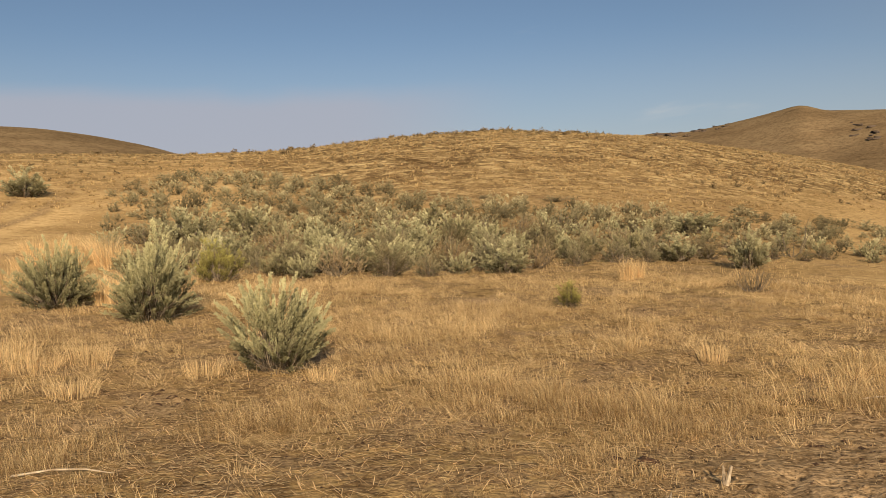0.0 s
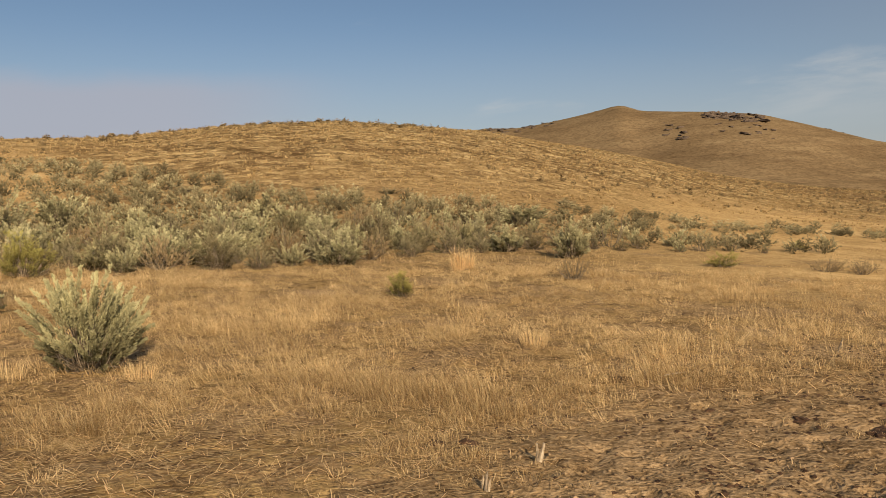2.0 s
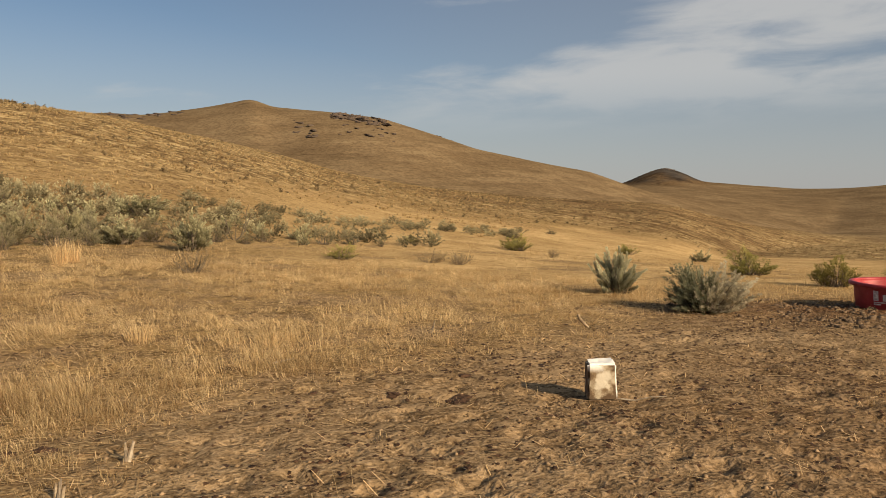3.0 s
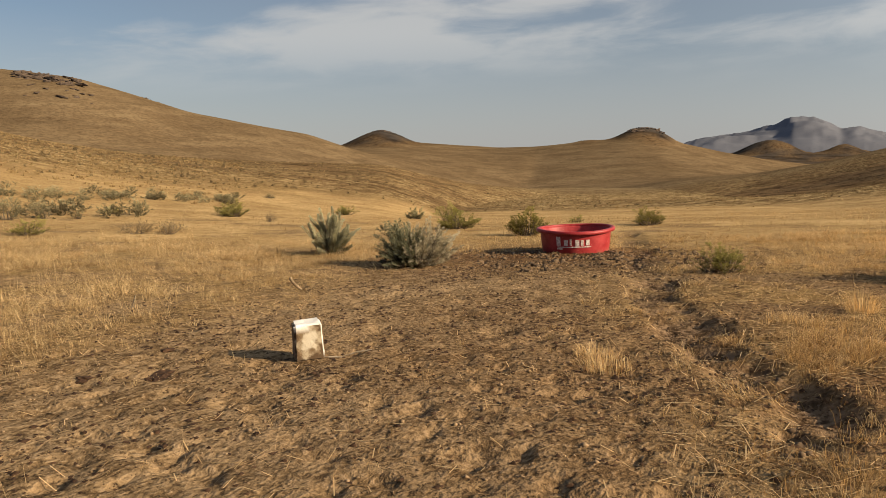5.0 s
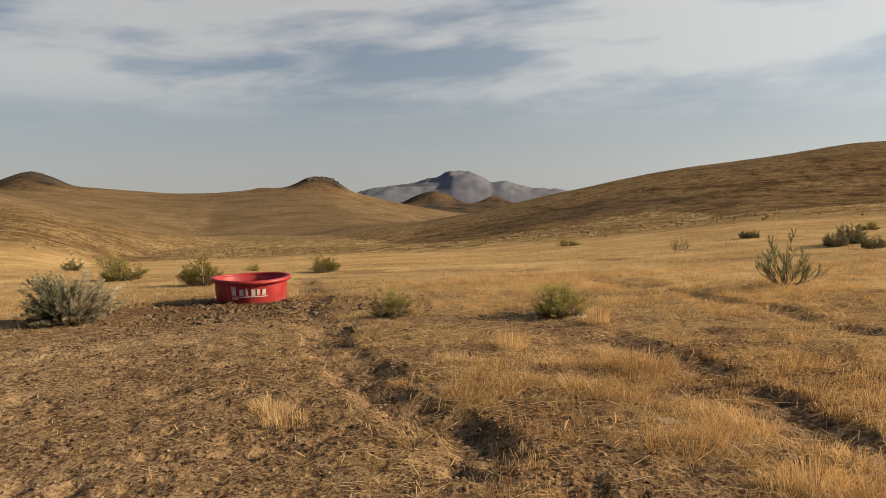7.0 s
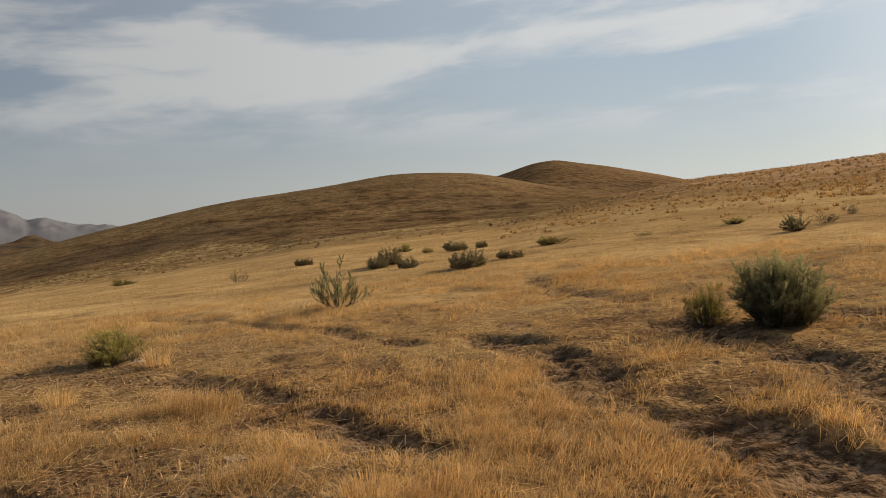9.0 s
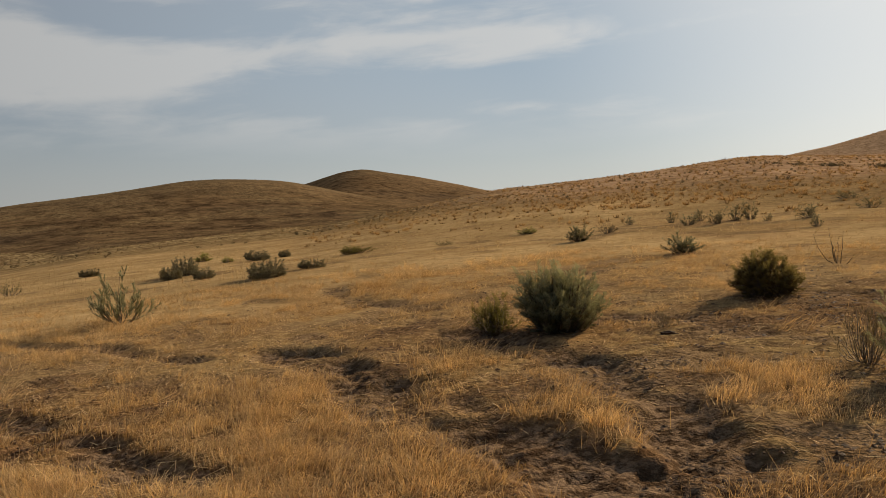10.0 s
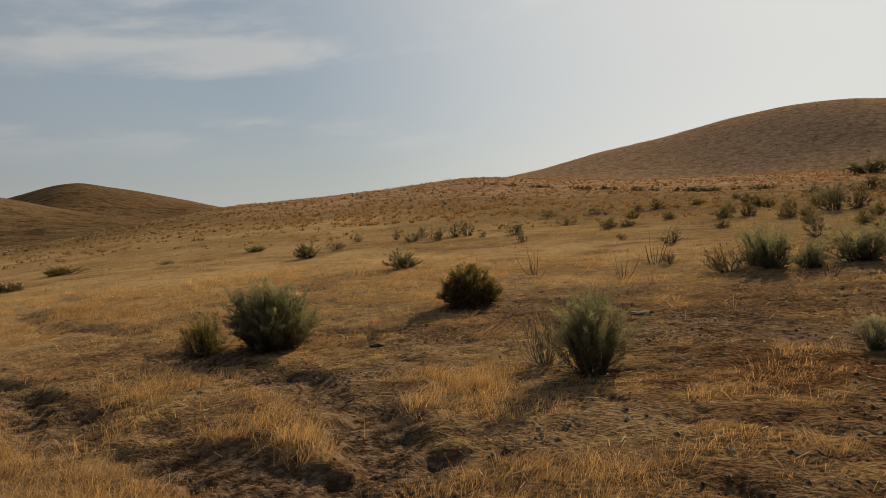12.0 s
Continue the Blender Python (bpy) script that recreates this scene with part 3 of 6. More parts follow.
def ground(x, y):
    """The trodden surface itself: land with trails, hoof prints and clods."""
    x, y = np.asarray(x, float), np.asarray(y, float)
    r = np.hypot(x, y)
    _, deep = trail_depth(x, y)
    close = np.clip((24 - r) / 14, 0, 1)
    pits = np.clip(waves(x, y, 0.15, 41, 2) - 0.12, 0, 0.4) * -0.085
    churn = pits + waves(x, y, 0.5, 44, 2) * 0.012 + waves(x, y, 0.12, 42, 1) * 0.006
    soft = waves(x, y, 0.8, 43, 2) * 0.02
    return land(x, y) - deep + close * (soft + churn * (0.4 + 0.6 * bareness(x, y)))


def spot(x, y):
    return float(ground(np.array([x]), np.array([y]))[0])


def mesh_from(name, verts, faces, smooth=False, **floats):
    """A mesh from arrays of corners and faces (triangles or quads), with float values on its corners."""
    me = bpy.data.meshes.new(name)
    verts, faces = np.asarray(verts, np.float32), np.asarray(faces, np.int32)
    n = len(faces)
    me.vertices.add(len(verts))
    me.vertices.foreach_set("co", verts.ravel())
    me.loops.add(faces.size)
    me.loops.foreach_set("vertex_index", faces.ravel())
    me.polygons.add(n)
    me.polygons.foreach_set("loop_start", np.arange(0, faces.size, faces.shape[1], dtype=np.int32))
    if smooth:
        me.polygons.foreach_set("use_smooth", np.ones(n, bool))
    for key, value in floats.items():
        a = me.attributes.new(key, "FLOAT", "POINT")
        a.data.foreach_set("value", np.asarray(value, np.float32).ravel())
    me.update(calc_edges=True)
    return me


def ring_grid(bears, radii):
    b, r = np.meshgrid(np.radians(bears), radii, indexing="ij")
    return -np.sin(b) * r, np.cos(b) * r


def quads_of(nb, nr, closed):
    i, j = np.meshgrid(np.arange(nb if closed else nb - 1), np.arange(nr - 1), indexing="ij")
    k = (i + 1) % nb
    return np.stack([i * nr + j, k * nr + j, k * nr + j + 1, i * nr + j + 1], -1).reshape(-1, 4)


def build_ground():
    bears = np.concatenate([np.arange(50, -200, -0.48), np.arange(-200, -310, -2.5)])
    radii = [0.2]
    while radii[-1] < 4900:
        r = radii[-1]
        radii.append(r + (0.16 if r < 2.2 else max(0.048 + 0.004 * max(r - 4, 0), 0.0) if r < 15 else r * 0.029 - 0.34))
    x, y = ring_grid(bears, np.array(radii))
    z = ground(x, y)
    r, b = np.hypot(x, y), bearing(x, y)
    trail, _ = trail_depth(x, y)
    away = np.clip((r - np.interp(b, [-184, -135, -112, -60, -36, -22, 0, 42], [30, 36, 58, 66, 54, 30, 25, 27])) / 24 + waves(x, y, 9, 51) * 0.35, 0, 1)
    scrub = np.full_like(x, 0.05)
    land(x, y, scrub)
    # the near hill's right flank is browner than its face
    scrub += 0.62 * np.clip(0.85 + 0.7 * waves(x, y, 14, 63), 0, 1.4) * np.clip((-24 - b) / 12, 0, 1) * np.clip((b + 66) / 8, 0, 1) * np.clip((r - 66) / 25, 0, 1) * (r < 220)
    rocky = np.clip((scrub - 1) * 1.1, 0, 1) * np.clip(0.8 + 1.5 * waves(x, y, 40, 55, 3), 0, 1)
    scrub = np.minimum(scrub, 1.0)
    plain_side = np.clip((-20 - b) / 16, 0, 1) * np.clip((b + 178) / 20, 0, 1)
    edge = np.interp(b, [-178, -150, -132, -110, -95, -75, -60, -45, -20], [30, 34, 48, 64, 72, 84, 74, 62, 44])
    meadow = plain_side * np.clip((r - np.interp(b, [-178, -120, -95, -80], [9, 7, 8, 13])) / 7, 0, 1) * np.clip((edge - r) / 10 + 0.5 + waves(x, y, 6, 57) * 0.9, 0, 1) * np.clip(0.86 + 0.5 * waves(x, y, 3.2, 56), 0, 1)
    beside = np.clip((b - 9) / 7, 0, 1) * np.clip((r - 15) / 8, 0, 1) * np.clip((75 - r) / 25, 0, 1)
    meadow = np.maximum(meadow, beside * np.clip(0.8 + 0.6 * waves(x, y, 4, 64), 0, 1))
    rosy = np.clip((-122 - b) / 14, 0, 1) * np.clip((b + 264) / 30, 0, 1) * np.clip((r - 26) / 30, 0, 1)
    remote = np.clip((r - 190) / 80, 0, 1) * np.clip((b + 150) / 12, 0, 1)
    thick = np.clip((r - 10) / 9, 0, 1) * np.clip(0.75 + 0.8 * waves(x, y, 5, 53), 0, 1) * np.interp(b, [-262, -200, -150, -135, -25, -5, 50], [.9, .5, .7, 1, 1, .9, .9])
    # backlit side's shade for the ground colour, plus dark churned soil round the tub
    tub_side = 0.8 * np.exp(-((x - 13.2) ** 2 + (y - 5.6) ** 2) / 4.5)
    shade_churn = tub_side + np.interp(b, [-262, -200, -158, -140, -112, -95, -80, -60, -40], [0, 1, .95, .88, .78, .74, .5, .3, .1]) * np.clip(0.75 + 0.7 * waves(x, y, 1.7, 54), 0, 1) * np.interp(r, [0.6, 2.2, 7, 13], [.3, 1, 1, .45]) * (1 - 0.6 * tongue(x, y))
    verts = np.stack([x, y, z], -1).reshape(-1, 3)
    n = len(radii)
    faces = quads_of(len(bears), n, True)
    verts = np.vstack([verts, [[0, 0, float(ground(0.0, 0.0))]]])
    fan = np.array([[len(verts) - 1, ((i + 1) % len(bears)) * n, i * n, i * n] for i in range(len(bears))])
    flat = lambda v: np.append(v.ravel(), 0.5)
    me = mesh_from("ground", verts, faces, smooth=True, bare=flat(bareness(x, y)), scrub=flat(scrub), trail=flat(trail), away=flat(away), remote=flat(remote), thick=flat(thick), shade_churn=flat(shade_churn), rocky=flat(rocky), meadow=flat(meadow), rosy=flat(rosy))
    me.materials.append(GROUND)
    tagged(new("ground", me), "dry trampled soil and straw rising into golden-brown hills", "ground", kind="structure")
    cap = mesh_from("ground_cap", verts[[len(verts) - 1] + [i * n for i in range(len(bears))]],
                    np.array([[0, (i + 1) % len(bears) + 1, i + 1] for i in range(len(bears))]))
    bm = bmesh.new()
    bm.from_mesh(me)
    bm.from_mesh(cap)
    bm.to_mesh(me)
    bm.free()
    bpy.data.meshes.remove(cap)


build_ground()


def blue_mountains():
    """The far range on the horizon, past the valley's mouth, with the haze of distance in its colour."""
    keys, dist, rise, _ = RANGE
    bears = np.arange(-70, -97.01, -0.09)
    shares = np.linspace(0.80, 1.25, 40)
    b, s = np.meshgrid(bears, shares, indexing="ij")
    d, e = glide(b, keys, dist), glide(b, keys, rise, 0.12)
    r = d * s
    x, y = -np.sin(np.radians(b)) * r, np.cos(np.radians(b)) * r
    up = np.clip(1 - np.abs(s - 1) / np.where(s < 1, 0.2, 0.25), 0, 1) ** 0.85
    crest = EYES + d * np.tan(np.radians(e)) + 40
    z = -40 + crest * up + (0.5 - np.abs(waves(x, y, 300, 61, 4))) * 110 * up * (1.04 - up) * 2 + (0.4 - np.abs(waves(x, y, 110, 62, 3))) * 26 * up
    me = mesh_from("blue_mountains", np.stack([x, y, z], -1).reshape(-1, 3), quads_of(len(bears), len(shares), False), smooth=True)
    # flat blue-grey stands for the haze in front of the range
    me.materials.append(plain("hazed_range", (0.126, 0.132, 0.160), (0.138, 0.143, 0.170), 0.012, 1.0, 0.0, 1.0))
    tagged(new("backdrop", me), "distant mountain range beyond the valley, coloured blue-grey by haze", "mountains", kind="structure")


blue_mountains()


# ---- shrubs -----------------------------------------------------------
def leaf_cloud(rng, roots, axes, lengths, per, size, spread, wide=0.22):
    """Narrow two-faced leaves set along shoots; returns corners, triangles and tints."""
    n = len(roots)
    s = rng.random((n, per)) ** 0.8
    base = roots[:, None] + axes[:, None] * (lengths[:, None, None] * s[..., None])
    side = rng.normal(size=(n, per, 3))
    way = axes[:, None] + side * spread
    way /= np.linalg.norm(way, axis=-1, keepdims=True)
    across = np.cross(way, rng.normal(size=(n, per, 3)))
    across /= np.linalg.norm(across, axis=-1, keepdims=True) + 1e-9
    long = size * (0.6 + 0.8 * rng.random((n, per, 1)))
    tip, mid = base + way * long, base + way * long * 0.45
    v = np.stack([base + across * long * wide * 0.35, tip, mid - across * long * wide], 2).reshape(-1, 3)
    tris = np.arange(n * per * 3).reshape(-1, 3)
    tint = np.repeat(np.clip(rng.random((n, per)) * 0.55 + 0.45 * s, 0, 1).ravel(), 3)
    return v, tris, tint


def tubes(paths, radii, sides=3):
    """Thin round stems along polylines, all of the same number of points."""
    paths = np.asarray(paths)
    n, m, _ = paths.shape
    along = np.gradient(paths, axis=1)
    along /= np.linalg.norm(along, axis=-1, keepdims=True) + 1e-9
    u = np.cross(along, np.array([0.31, 0.92, 0.23]))
    u /= np.linalg.norm(u, axis=-1, keepdims=True) + 1e-9
    w = np.cross(along, u)
    ang = np.arange(sides) * 2 * np.pi / sides
    ring = paths[:, :, None] + (u[:, :, None] * np.cos(ang)[:, None] + w[:, :, None] * np.sin(ang)[:, None]) * np.asarray(radii)[:, :, None, None]
    i, j, k = np.meshgrid(np.arange(n), np.arange(m - 1), np.arange(sides), indexing="ij")
    q = (k + 1) % sides
    at = lambda a, b, c: (a * m + b) * sides + c
    return ring.reshape(-1, 3), np.stack([at(i, j, k), at(i, j, q), at(i, j + 1, q), at(i, j + 1, k)], -1).reshape(-1, 4)


def shrub(name, seed, twigs, shoots, per, leaf, leafmat, upright=0.6, open_=0.0, dome=1.0, wide=0.22, low=0.3, spike=0.15, fuzz=0.25, bends=6, crowns=3, splay=0.94, flare=0.62, uneven=1.0):
    """A shrub one metre high and wide: woody stems from one crown, shoots along their outer part, leaves on the shoots."""
    rng = np.random.default_rng(seed)
    ang = rng.random(twigs) * 2 * np.pi
    lobes = 1 + uneven * (0.22 * np.sin(ang * 2 + rng.random() * 6) + 0.16 * np.sin(ang * 5 + rng.random() * 6))
    tilt = np.sqrt(rng.random(twigs)) * 0.5 * np.pi * splay
    reach = (0.70 + 0.26 * rng.random(twigs)) * (1 + 0.10 * (lobes - 1))
    out = (np.sin(tilt) / math.sin(0.5 * math.pi * splay)) ** dome * 0.5 * reach * lobes
    top = (0.10 + 0.86 * np.cos(tilt) ** 0.8) * reach
    # several crowns of uneven height grown into one
    which = rng.integers(crowns, size=twigs)
    turn_at = rng.random() * 6 + np.arange(crowns) * 2 * np.pi / crowns + rng.normal(size=crowns) * 0.4
    off = np.stack([np.cos(turn_at), np.sin(turn_at)], -1) * rng.uniform(0.13, 0.24, (crowns, 1)) * (crowns > 1)
    size_of = rng.uniform(0.72, 1.0, crowns) if crowns > 1 else np.ones(1)
    size_of[0] = 1.0
    out, top = out * (0.72 if crowns > 1 else 1.0) * size_of[which], top * size_of[which]
    s = np.linspace(0, 1, bends)
    lat = out[:, None] * s ** flare + 0.03
    zz = top[:, None] * s ** 1.25 - 0.02
    wig = rng.normal(size=(twigs, bends, 3)) * 0.018 * s[:, None]
    path = np.stack([np.cos(ang)[:, None] * lat, np.sin(ang)[:, None] * lat, zz], -1) + wig
    path[..., :2] += off[which][:, None] * (s ** 0.6)[None, :, None]
    rad = np.linspace(0.012, 0.003, bends)[None] * (0.6 + 0.7 * rng.random((twigs, 1)))
    v, f = tubes(path[::2], rad[::2])
    stems, stem_faces = v, f
    # shoots
    share = low + (1.0 - low) * rng.random((twigs, shoots)) ** 0.75
    last = bends - 1
    seg = np.minimum((share * last).astype(int), last - 1)
    fr = share * last - seg
    ti = np.arange(twigs)[:, None]
    roots = path[ti, seg] * (1 - fr[..., None]) + path[ti, seg + 1] * fr[..., None]
    along = path[ti, seg + 1] - path[ti, seg]
    along /= np.linalg.norm(along, axis=-1, keepdims=True)
    axes = along * (1 - upright) + np.array([0, 0, 1.0]) * upright + rng.normal(size=along.shape) * 0.20
    axes /= np.linalg.norm(axes, axis=-1, keepdims=True)
    lengths = spike * (0.55 + 0.75 * rng.random((twigs, shoots)))
    roots, axes, lengths = roots.reshape(-1, 3), axes.reshape(-1, 3), lengths.ravel()
    keep = rng.random(len(roots)) > open_
    roots, axes, lengths = roots[keep], axes[keep], lengths[keep]
    v, tri, tint = leaf_cloud(rng, roots, axes, lengths, per, leaf, fuzz, wide)
    # brought to one metre across and high
    lo, hi = np.percentile(v, 0.15, axis=0), np.percentile(v, 99.85, axis=0)
    unit = np.array([2 / (hi[0] + hi[1] - lo[0] - lo[1])] * 2 + [1 / hi[2]])
    v = v * unit
    wood = mesh_from(name + "_stems", stems * unit, stem_faces)
    wood.materials.append(BARK)
    clump = np.repeat(rng.random(len(roots)), per * 3)
    leaves = mesh_from(name + "_leaves", v, tri, tint=np.clip(tint * 0.65 + clump * 0.35, 0, 1))
    leaves.materials.append(leafmat)
    parts = [("woody_base", wood), ("foliage", leaves)]
    return parts


def plume_shrub(name, seed, stems, plumes, per, leaf, leafmat, thick=0.05, long=0.3, splay=0.86, wide=0.2, rise=0.55, bare=0.3, ragged=0.2, dead=10, dry_side=None):
    """Sagebrush one metre high and wide: woody stems fanning from the ground, each ending in feathery plumes, pale at their tips,
    with gaps between them and dead wood below. dry_side: the side on which the plumes have withered."""
    rng = np.random.default_rng(seed)
    n = stems
    ang = rng.random(n) * 2 * np.pi
    lobes = 1 + ragged * (np.sin(ang * 2 + rng.random() * 6) * 0.6 + np.sin(ang * 3 + rng.random() * 6) * 0.5)
    tilt = rng.random(n) ** 0.6 * 0.5 * np.pi * splay
    reach = rng.uniform(0.62, 1.0, n) * lobes
    out = np.stack([np.cos(ang), np.sin(ang), np.zeros(n)], -1)
    end = out * (np.sin(tilt) * 0.36 * reach)[:, None] + np.array([0, 0, 1.0]) * ((0.10 + 0.52 * np.cos(tilt)) * reach)[:, None]
    s = np.linspace(0, 1, 5)[None, :, None]
    root = out * 0.05 + rng.normal(size=(n, 3)) * np.array([0.03, 0.03, 0])
    path = root[:, None] * (1 - s) + end[:, None] * s + np.array([0, 0, -0.10]) * (s * (1 - s)) * 4 * np.sin(tilt)[:, None, None]
    path[..., 2] -= 0.015 * (1 - s[..., 0])
    path += rng.normal(size=path.shape) * 0.012 * s
    rad = np.linspace(0.014, 0.004, 5)[None] * rng.uniform(0.6, 1.3, (n, 1))
    # dead twigs low down
    da = rng.random(dead) * 2 * np.pi
    dout = np.stack([np.cos(da), np.sin(da), rng.uniform(0.05, 0.6, dead)], -1) * rng.uniform(0.25, 0.5, (dead, 1))
    dpath = dout[:, None] * s + rng.normal(size=(dead, 5, 3)) * 0.025 * s
    dpath[..., 2] = np.maximum(dpath[..., 2], 0.0)
    step = 1 if per > 50 else 2
    wood_v, wood_f = tubes(np.concatenate([path, dpath])[:, ::step], np.concatenate([rad, np.linspace(0.010, 0.002, 5)[None] * np.ones((dead, 1))])[:, ::step])
    share = bare + (1 - bare) * rng.random((n, plumes)) ** 0.8
    share[:, 0] = 1.0
    at = share * 4
    i = np.minimum(at.astype(int), 3)
    k = np.arange(n)[:, None]
    start = path[k, i] * (1 - (at - i)[..., None]) + path[k, i + 1] * (at - i)[..., None]
    axis = out[:, None] * np.sin(tilt)[:, None, None] * (1 - rise) + np.array([0, 0, 1.0]) * (rise + (1 - rise) * np.cos(tilt)[:, None, None]) + rng.normal(size=(n, plumes, 3)) * 0.22
    axis /= np.linalg.norm(axis, axis=-1, keepdims=True)
    length = long * rng.uniform(0.5, 1.25, (n, plumes)) * (0.55 + 0.45 * share)
    start, axis, length = start.reshape(-1, 3), axis.reshape(-1, 3), length.ravel()
    m = len(start)
    f = rng.random((m, per)) ** 0.85
    ring = rng.normal(size=(m, per, 3))
    ring -= (ring * axis[:, None]).sum(-1, keepdims=True) * axis[:, None]
    ring /= np.linalg.norm(ring, axis=-1, keepdims=True) + 1e-9
    girth = thick * rng.uniform(0.7, 1.3, (m, 1)) * np.sqrt(np.clip(1.04 - f, 0, 1)) * np.clip(f * 5, 0.35, 1)
    base = start[:, None] + axis[:, None] * (length[:, None] * f)[..., None] + ring * (girth * rng.uniform(0.15, 0.8, (m, per)))[..., None]
    way = axis[:, None] * 0.9 + ring * 0.42 + rng.normal(size=ring.shape) * 0.15
    way /= np.linalg.norm(way, axis=-1, keepdims=True)
    across = np.cross(way, rng.normal(size=ring.shape))
    across /= np.linalg.norm(across, axis=-1, keepdims=True) + 1e-9
    size = leaf * rng.uniform(0.6, 1.35, (m, per, 1))
    v = np.stack([base + across * size * wide * 0.4, base + way * size, base + way * size * 0.45 - across * size * wide], 2).reshape(-1, 3)
    # low and inner leaves get a darker tint: the bush's own shade in its colour
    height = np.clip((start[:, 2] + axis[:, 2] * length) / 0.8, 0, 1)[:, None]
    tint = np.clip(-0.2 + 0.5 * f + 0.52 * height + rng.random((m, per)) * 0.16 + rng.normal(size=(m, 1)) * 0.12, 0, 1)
    lo, hi = np.percentile(v, 0.3, axis=0), np.percentile(v, 99.7, axis=0)
    unit = np.array([2 / (hi[0] + hi[1] - lo[0] - lo[1])] * 2 + [1 / hi[2]])
    wood = mesh_from(name + "_stems", wood_v * unit, wood_f)
    wood.materials.append(BARK)
    parts = [("woody_base", wood)]
    dry = np.zeros(m, bool) if dry_side is None else (start @ np.array([*dry_side, 0.0]) + rng.normal(size=m) * 0.05) > 0.0
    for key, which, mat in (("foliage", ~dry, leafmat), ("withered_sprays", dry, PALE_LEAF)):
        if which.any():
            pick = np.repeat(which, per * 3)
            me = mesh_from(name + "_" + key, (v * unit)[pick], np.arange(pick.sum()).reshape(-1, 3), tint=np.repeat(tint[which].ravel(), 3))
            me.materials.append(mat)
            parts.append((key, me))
    return parts


def plant(parts, name, label, category, group, x, y, width, height, turn, lean=(0, 0)):
    base = new(name)
    tagged(base, label, category, group)
    base.matrix_basis = pose(x, y, spot(x, y) - 0.01, lean[0], lean[1], turn) @ Matrix.Diagonal((width, width, height, 1))
    for key, me in parts:
        ob = new(key, me)
        ob.parent = base
    return base


NEAR_SAGE = [plume_shrub("sage", 11, 74, 2, 250, 0.028, SAGE, 0.042, 0.38, 0.95, wide=0.3, rise=0.34, ragged=0.16, dead=60, bare=0.5),
             plume_shrub("sage", 12, 96, 3, 160, 0.025, SAGE, 0.036, 0.30, 0.97, wide=0.3, rise=0.38, ragged=0.3, dead=90, bare=0.4),
             plume_shrub("sage", 13, 84, 3, 150, 0.025, SAGE, 0.036, 0.30, 0.97, wide=0.3, rise=0.4, ragged=0.3, dead=60, bare=0.4),
             plume_shrub("sage", 14, 36, 3, 300, 0.04, SAGE_THIN, 0.052, 0.38, 0.9, rise=0.5, ragged=0.25, dead=40),
             plume_shrub("sage", 15, 100, 4, 130, 0.03, SAGE_COOL, 0.034, 0.27, 0.98, rise=0.4, ragged=0.2, dead=50, dry_side=(0.56, -0.83)),
             plume_shrub("sage", 16, 40, 4, 40, 0.045, SAGE_THIN, 0.04, 0.26, 0.8)]
UPRIGHT_SAGE = [plume_shrub("sage_upright", 17, 150, 4, 90, 0.036, SAGE_SHADE, 0.036, 0.28, 0.93, wide=0.17, rise=0.6, ragged=0.45, dead=40),
                plume_shrub("sage_vase", 18, 84, 3, 90, 0.034, SAGE_SHADE, 0.034, 0.30, 0.70, wide=0.16, rise=0.62, ragged=0.35, dead=30, bare=0.5)]
LOW_SAGE = [plume_shrub("sage_low", 25 + i, 26, 2, 13, 0.10, SAGE_BELT, 0.05, 0.32, 0.94, wide=0.32, rise=0.42, ragged=0.4, dead=8) for i in range(4)]
LOW_DARK = [plume_shrub("sage_low_dull", 35 + i, 22, 2, 12, 0.10, SAGE_DARK, 0.045, 0.28, 0.96, wide=0.2, ragged=0.45, dead=14) for i in range(3)]
MID_SAGE = [plume_shrub("sage_mid", 21 + i, 56, 2, 36, 0.06, SAGE_BELT, 0.046, 0.31, 0.95, wide=0.32, rise=0.42, ragged=0.4, dead=22) for i in range(4)]
DARK_SAGE = [plume_shrub("sage_dull", 31 + i, 60, 2, 26, 0.055, SAGE_DARK, 0.038, 0.30, 0.96, rise=0.4, ragged=0.45, dead=40) for i in range(3)]
SHADE_SAGE = [plume_shrub("sage_shade", 45 + i, 60, 3, 44, 0.05, SAGE_SHADE, 0.038, 0.32, 0.93, rise=0.5, ragged=0.4, dead=30) for i in range(2)]
KHAKI_SCRUB = [plume_shrub("khaki", 47 + i, 30, 3, 14, 0.09, KHAKI, 0.05, 0.28, 0.96, rise=0.5, ragged=0.4, dead=10) for i in range(2)]
DRY_SHRUB = [shrub("dry", 41 + i, 60, 4, 8, 0.07, DRY_LEAF, 0.3, 0.25, wide=0.16, spike=0.18, bends=4) for i in range(2)]
NEAR_GREEN = [plume_shrub("rabbit", 51 + i, 70, 3, 60, 0.036, OLIVE, 0.045, 0.22, 0.95, wide=0.16, rise=0.6, ragged=0.4, dead=30, bare=0.5) for i in range(2)]
MID_GREEN = [plume_shrub("rabbit_mid", 61 + i, 56, 3, 34, 0.05, OLIVE, 0.055, 0.22, 0.95, wide=0.17, rise=0.6, ragged=0.45, dead=16, bare=0.5) for i in range(3)]
YELLOW_TOP = [plume_shrub("rabbit_bloom", 71, 190, 3, 60, 0.034, BLOOMING, 0.036, 0.13, 0.99, wide=0.17, rise=0.35, ragged=0.06, dead=30, bare=0.6)]
PALE = [shrub("pale", 81, 60, 3, 11, 0.06, DRY_LEAF, 0.6, 0.3, wide=0.12), shrub("pale", 82, 60, 3, 11, 0.06, GREEN, 0.6, 0.4, wide=0.12)]
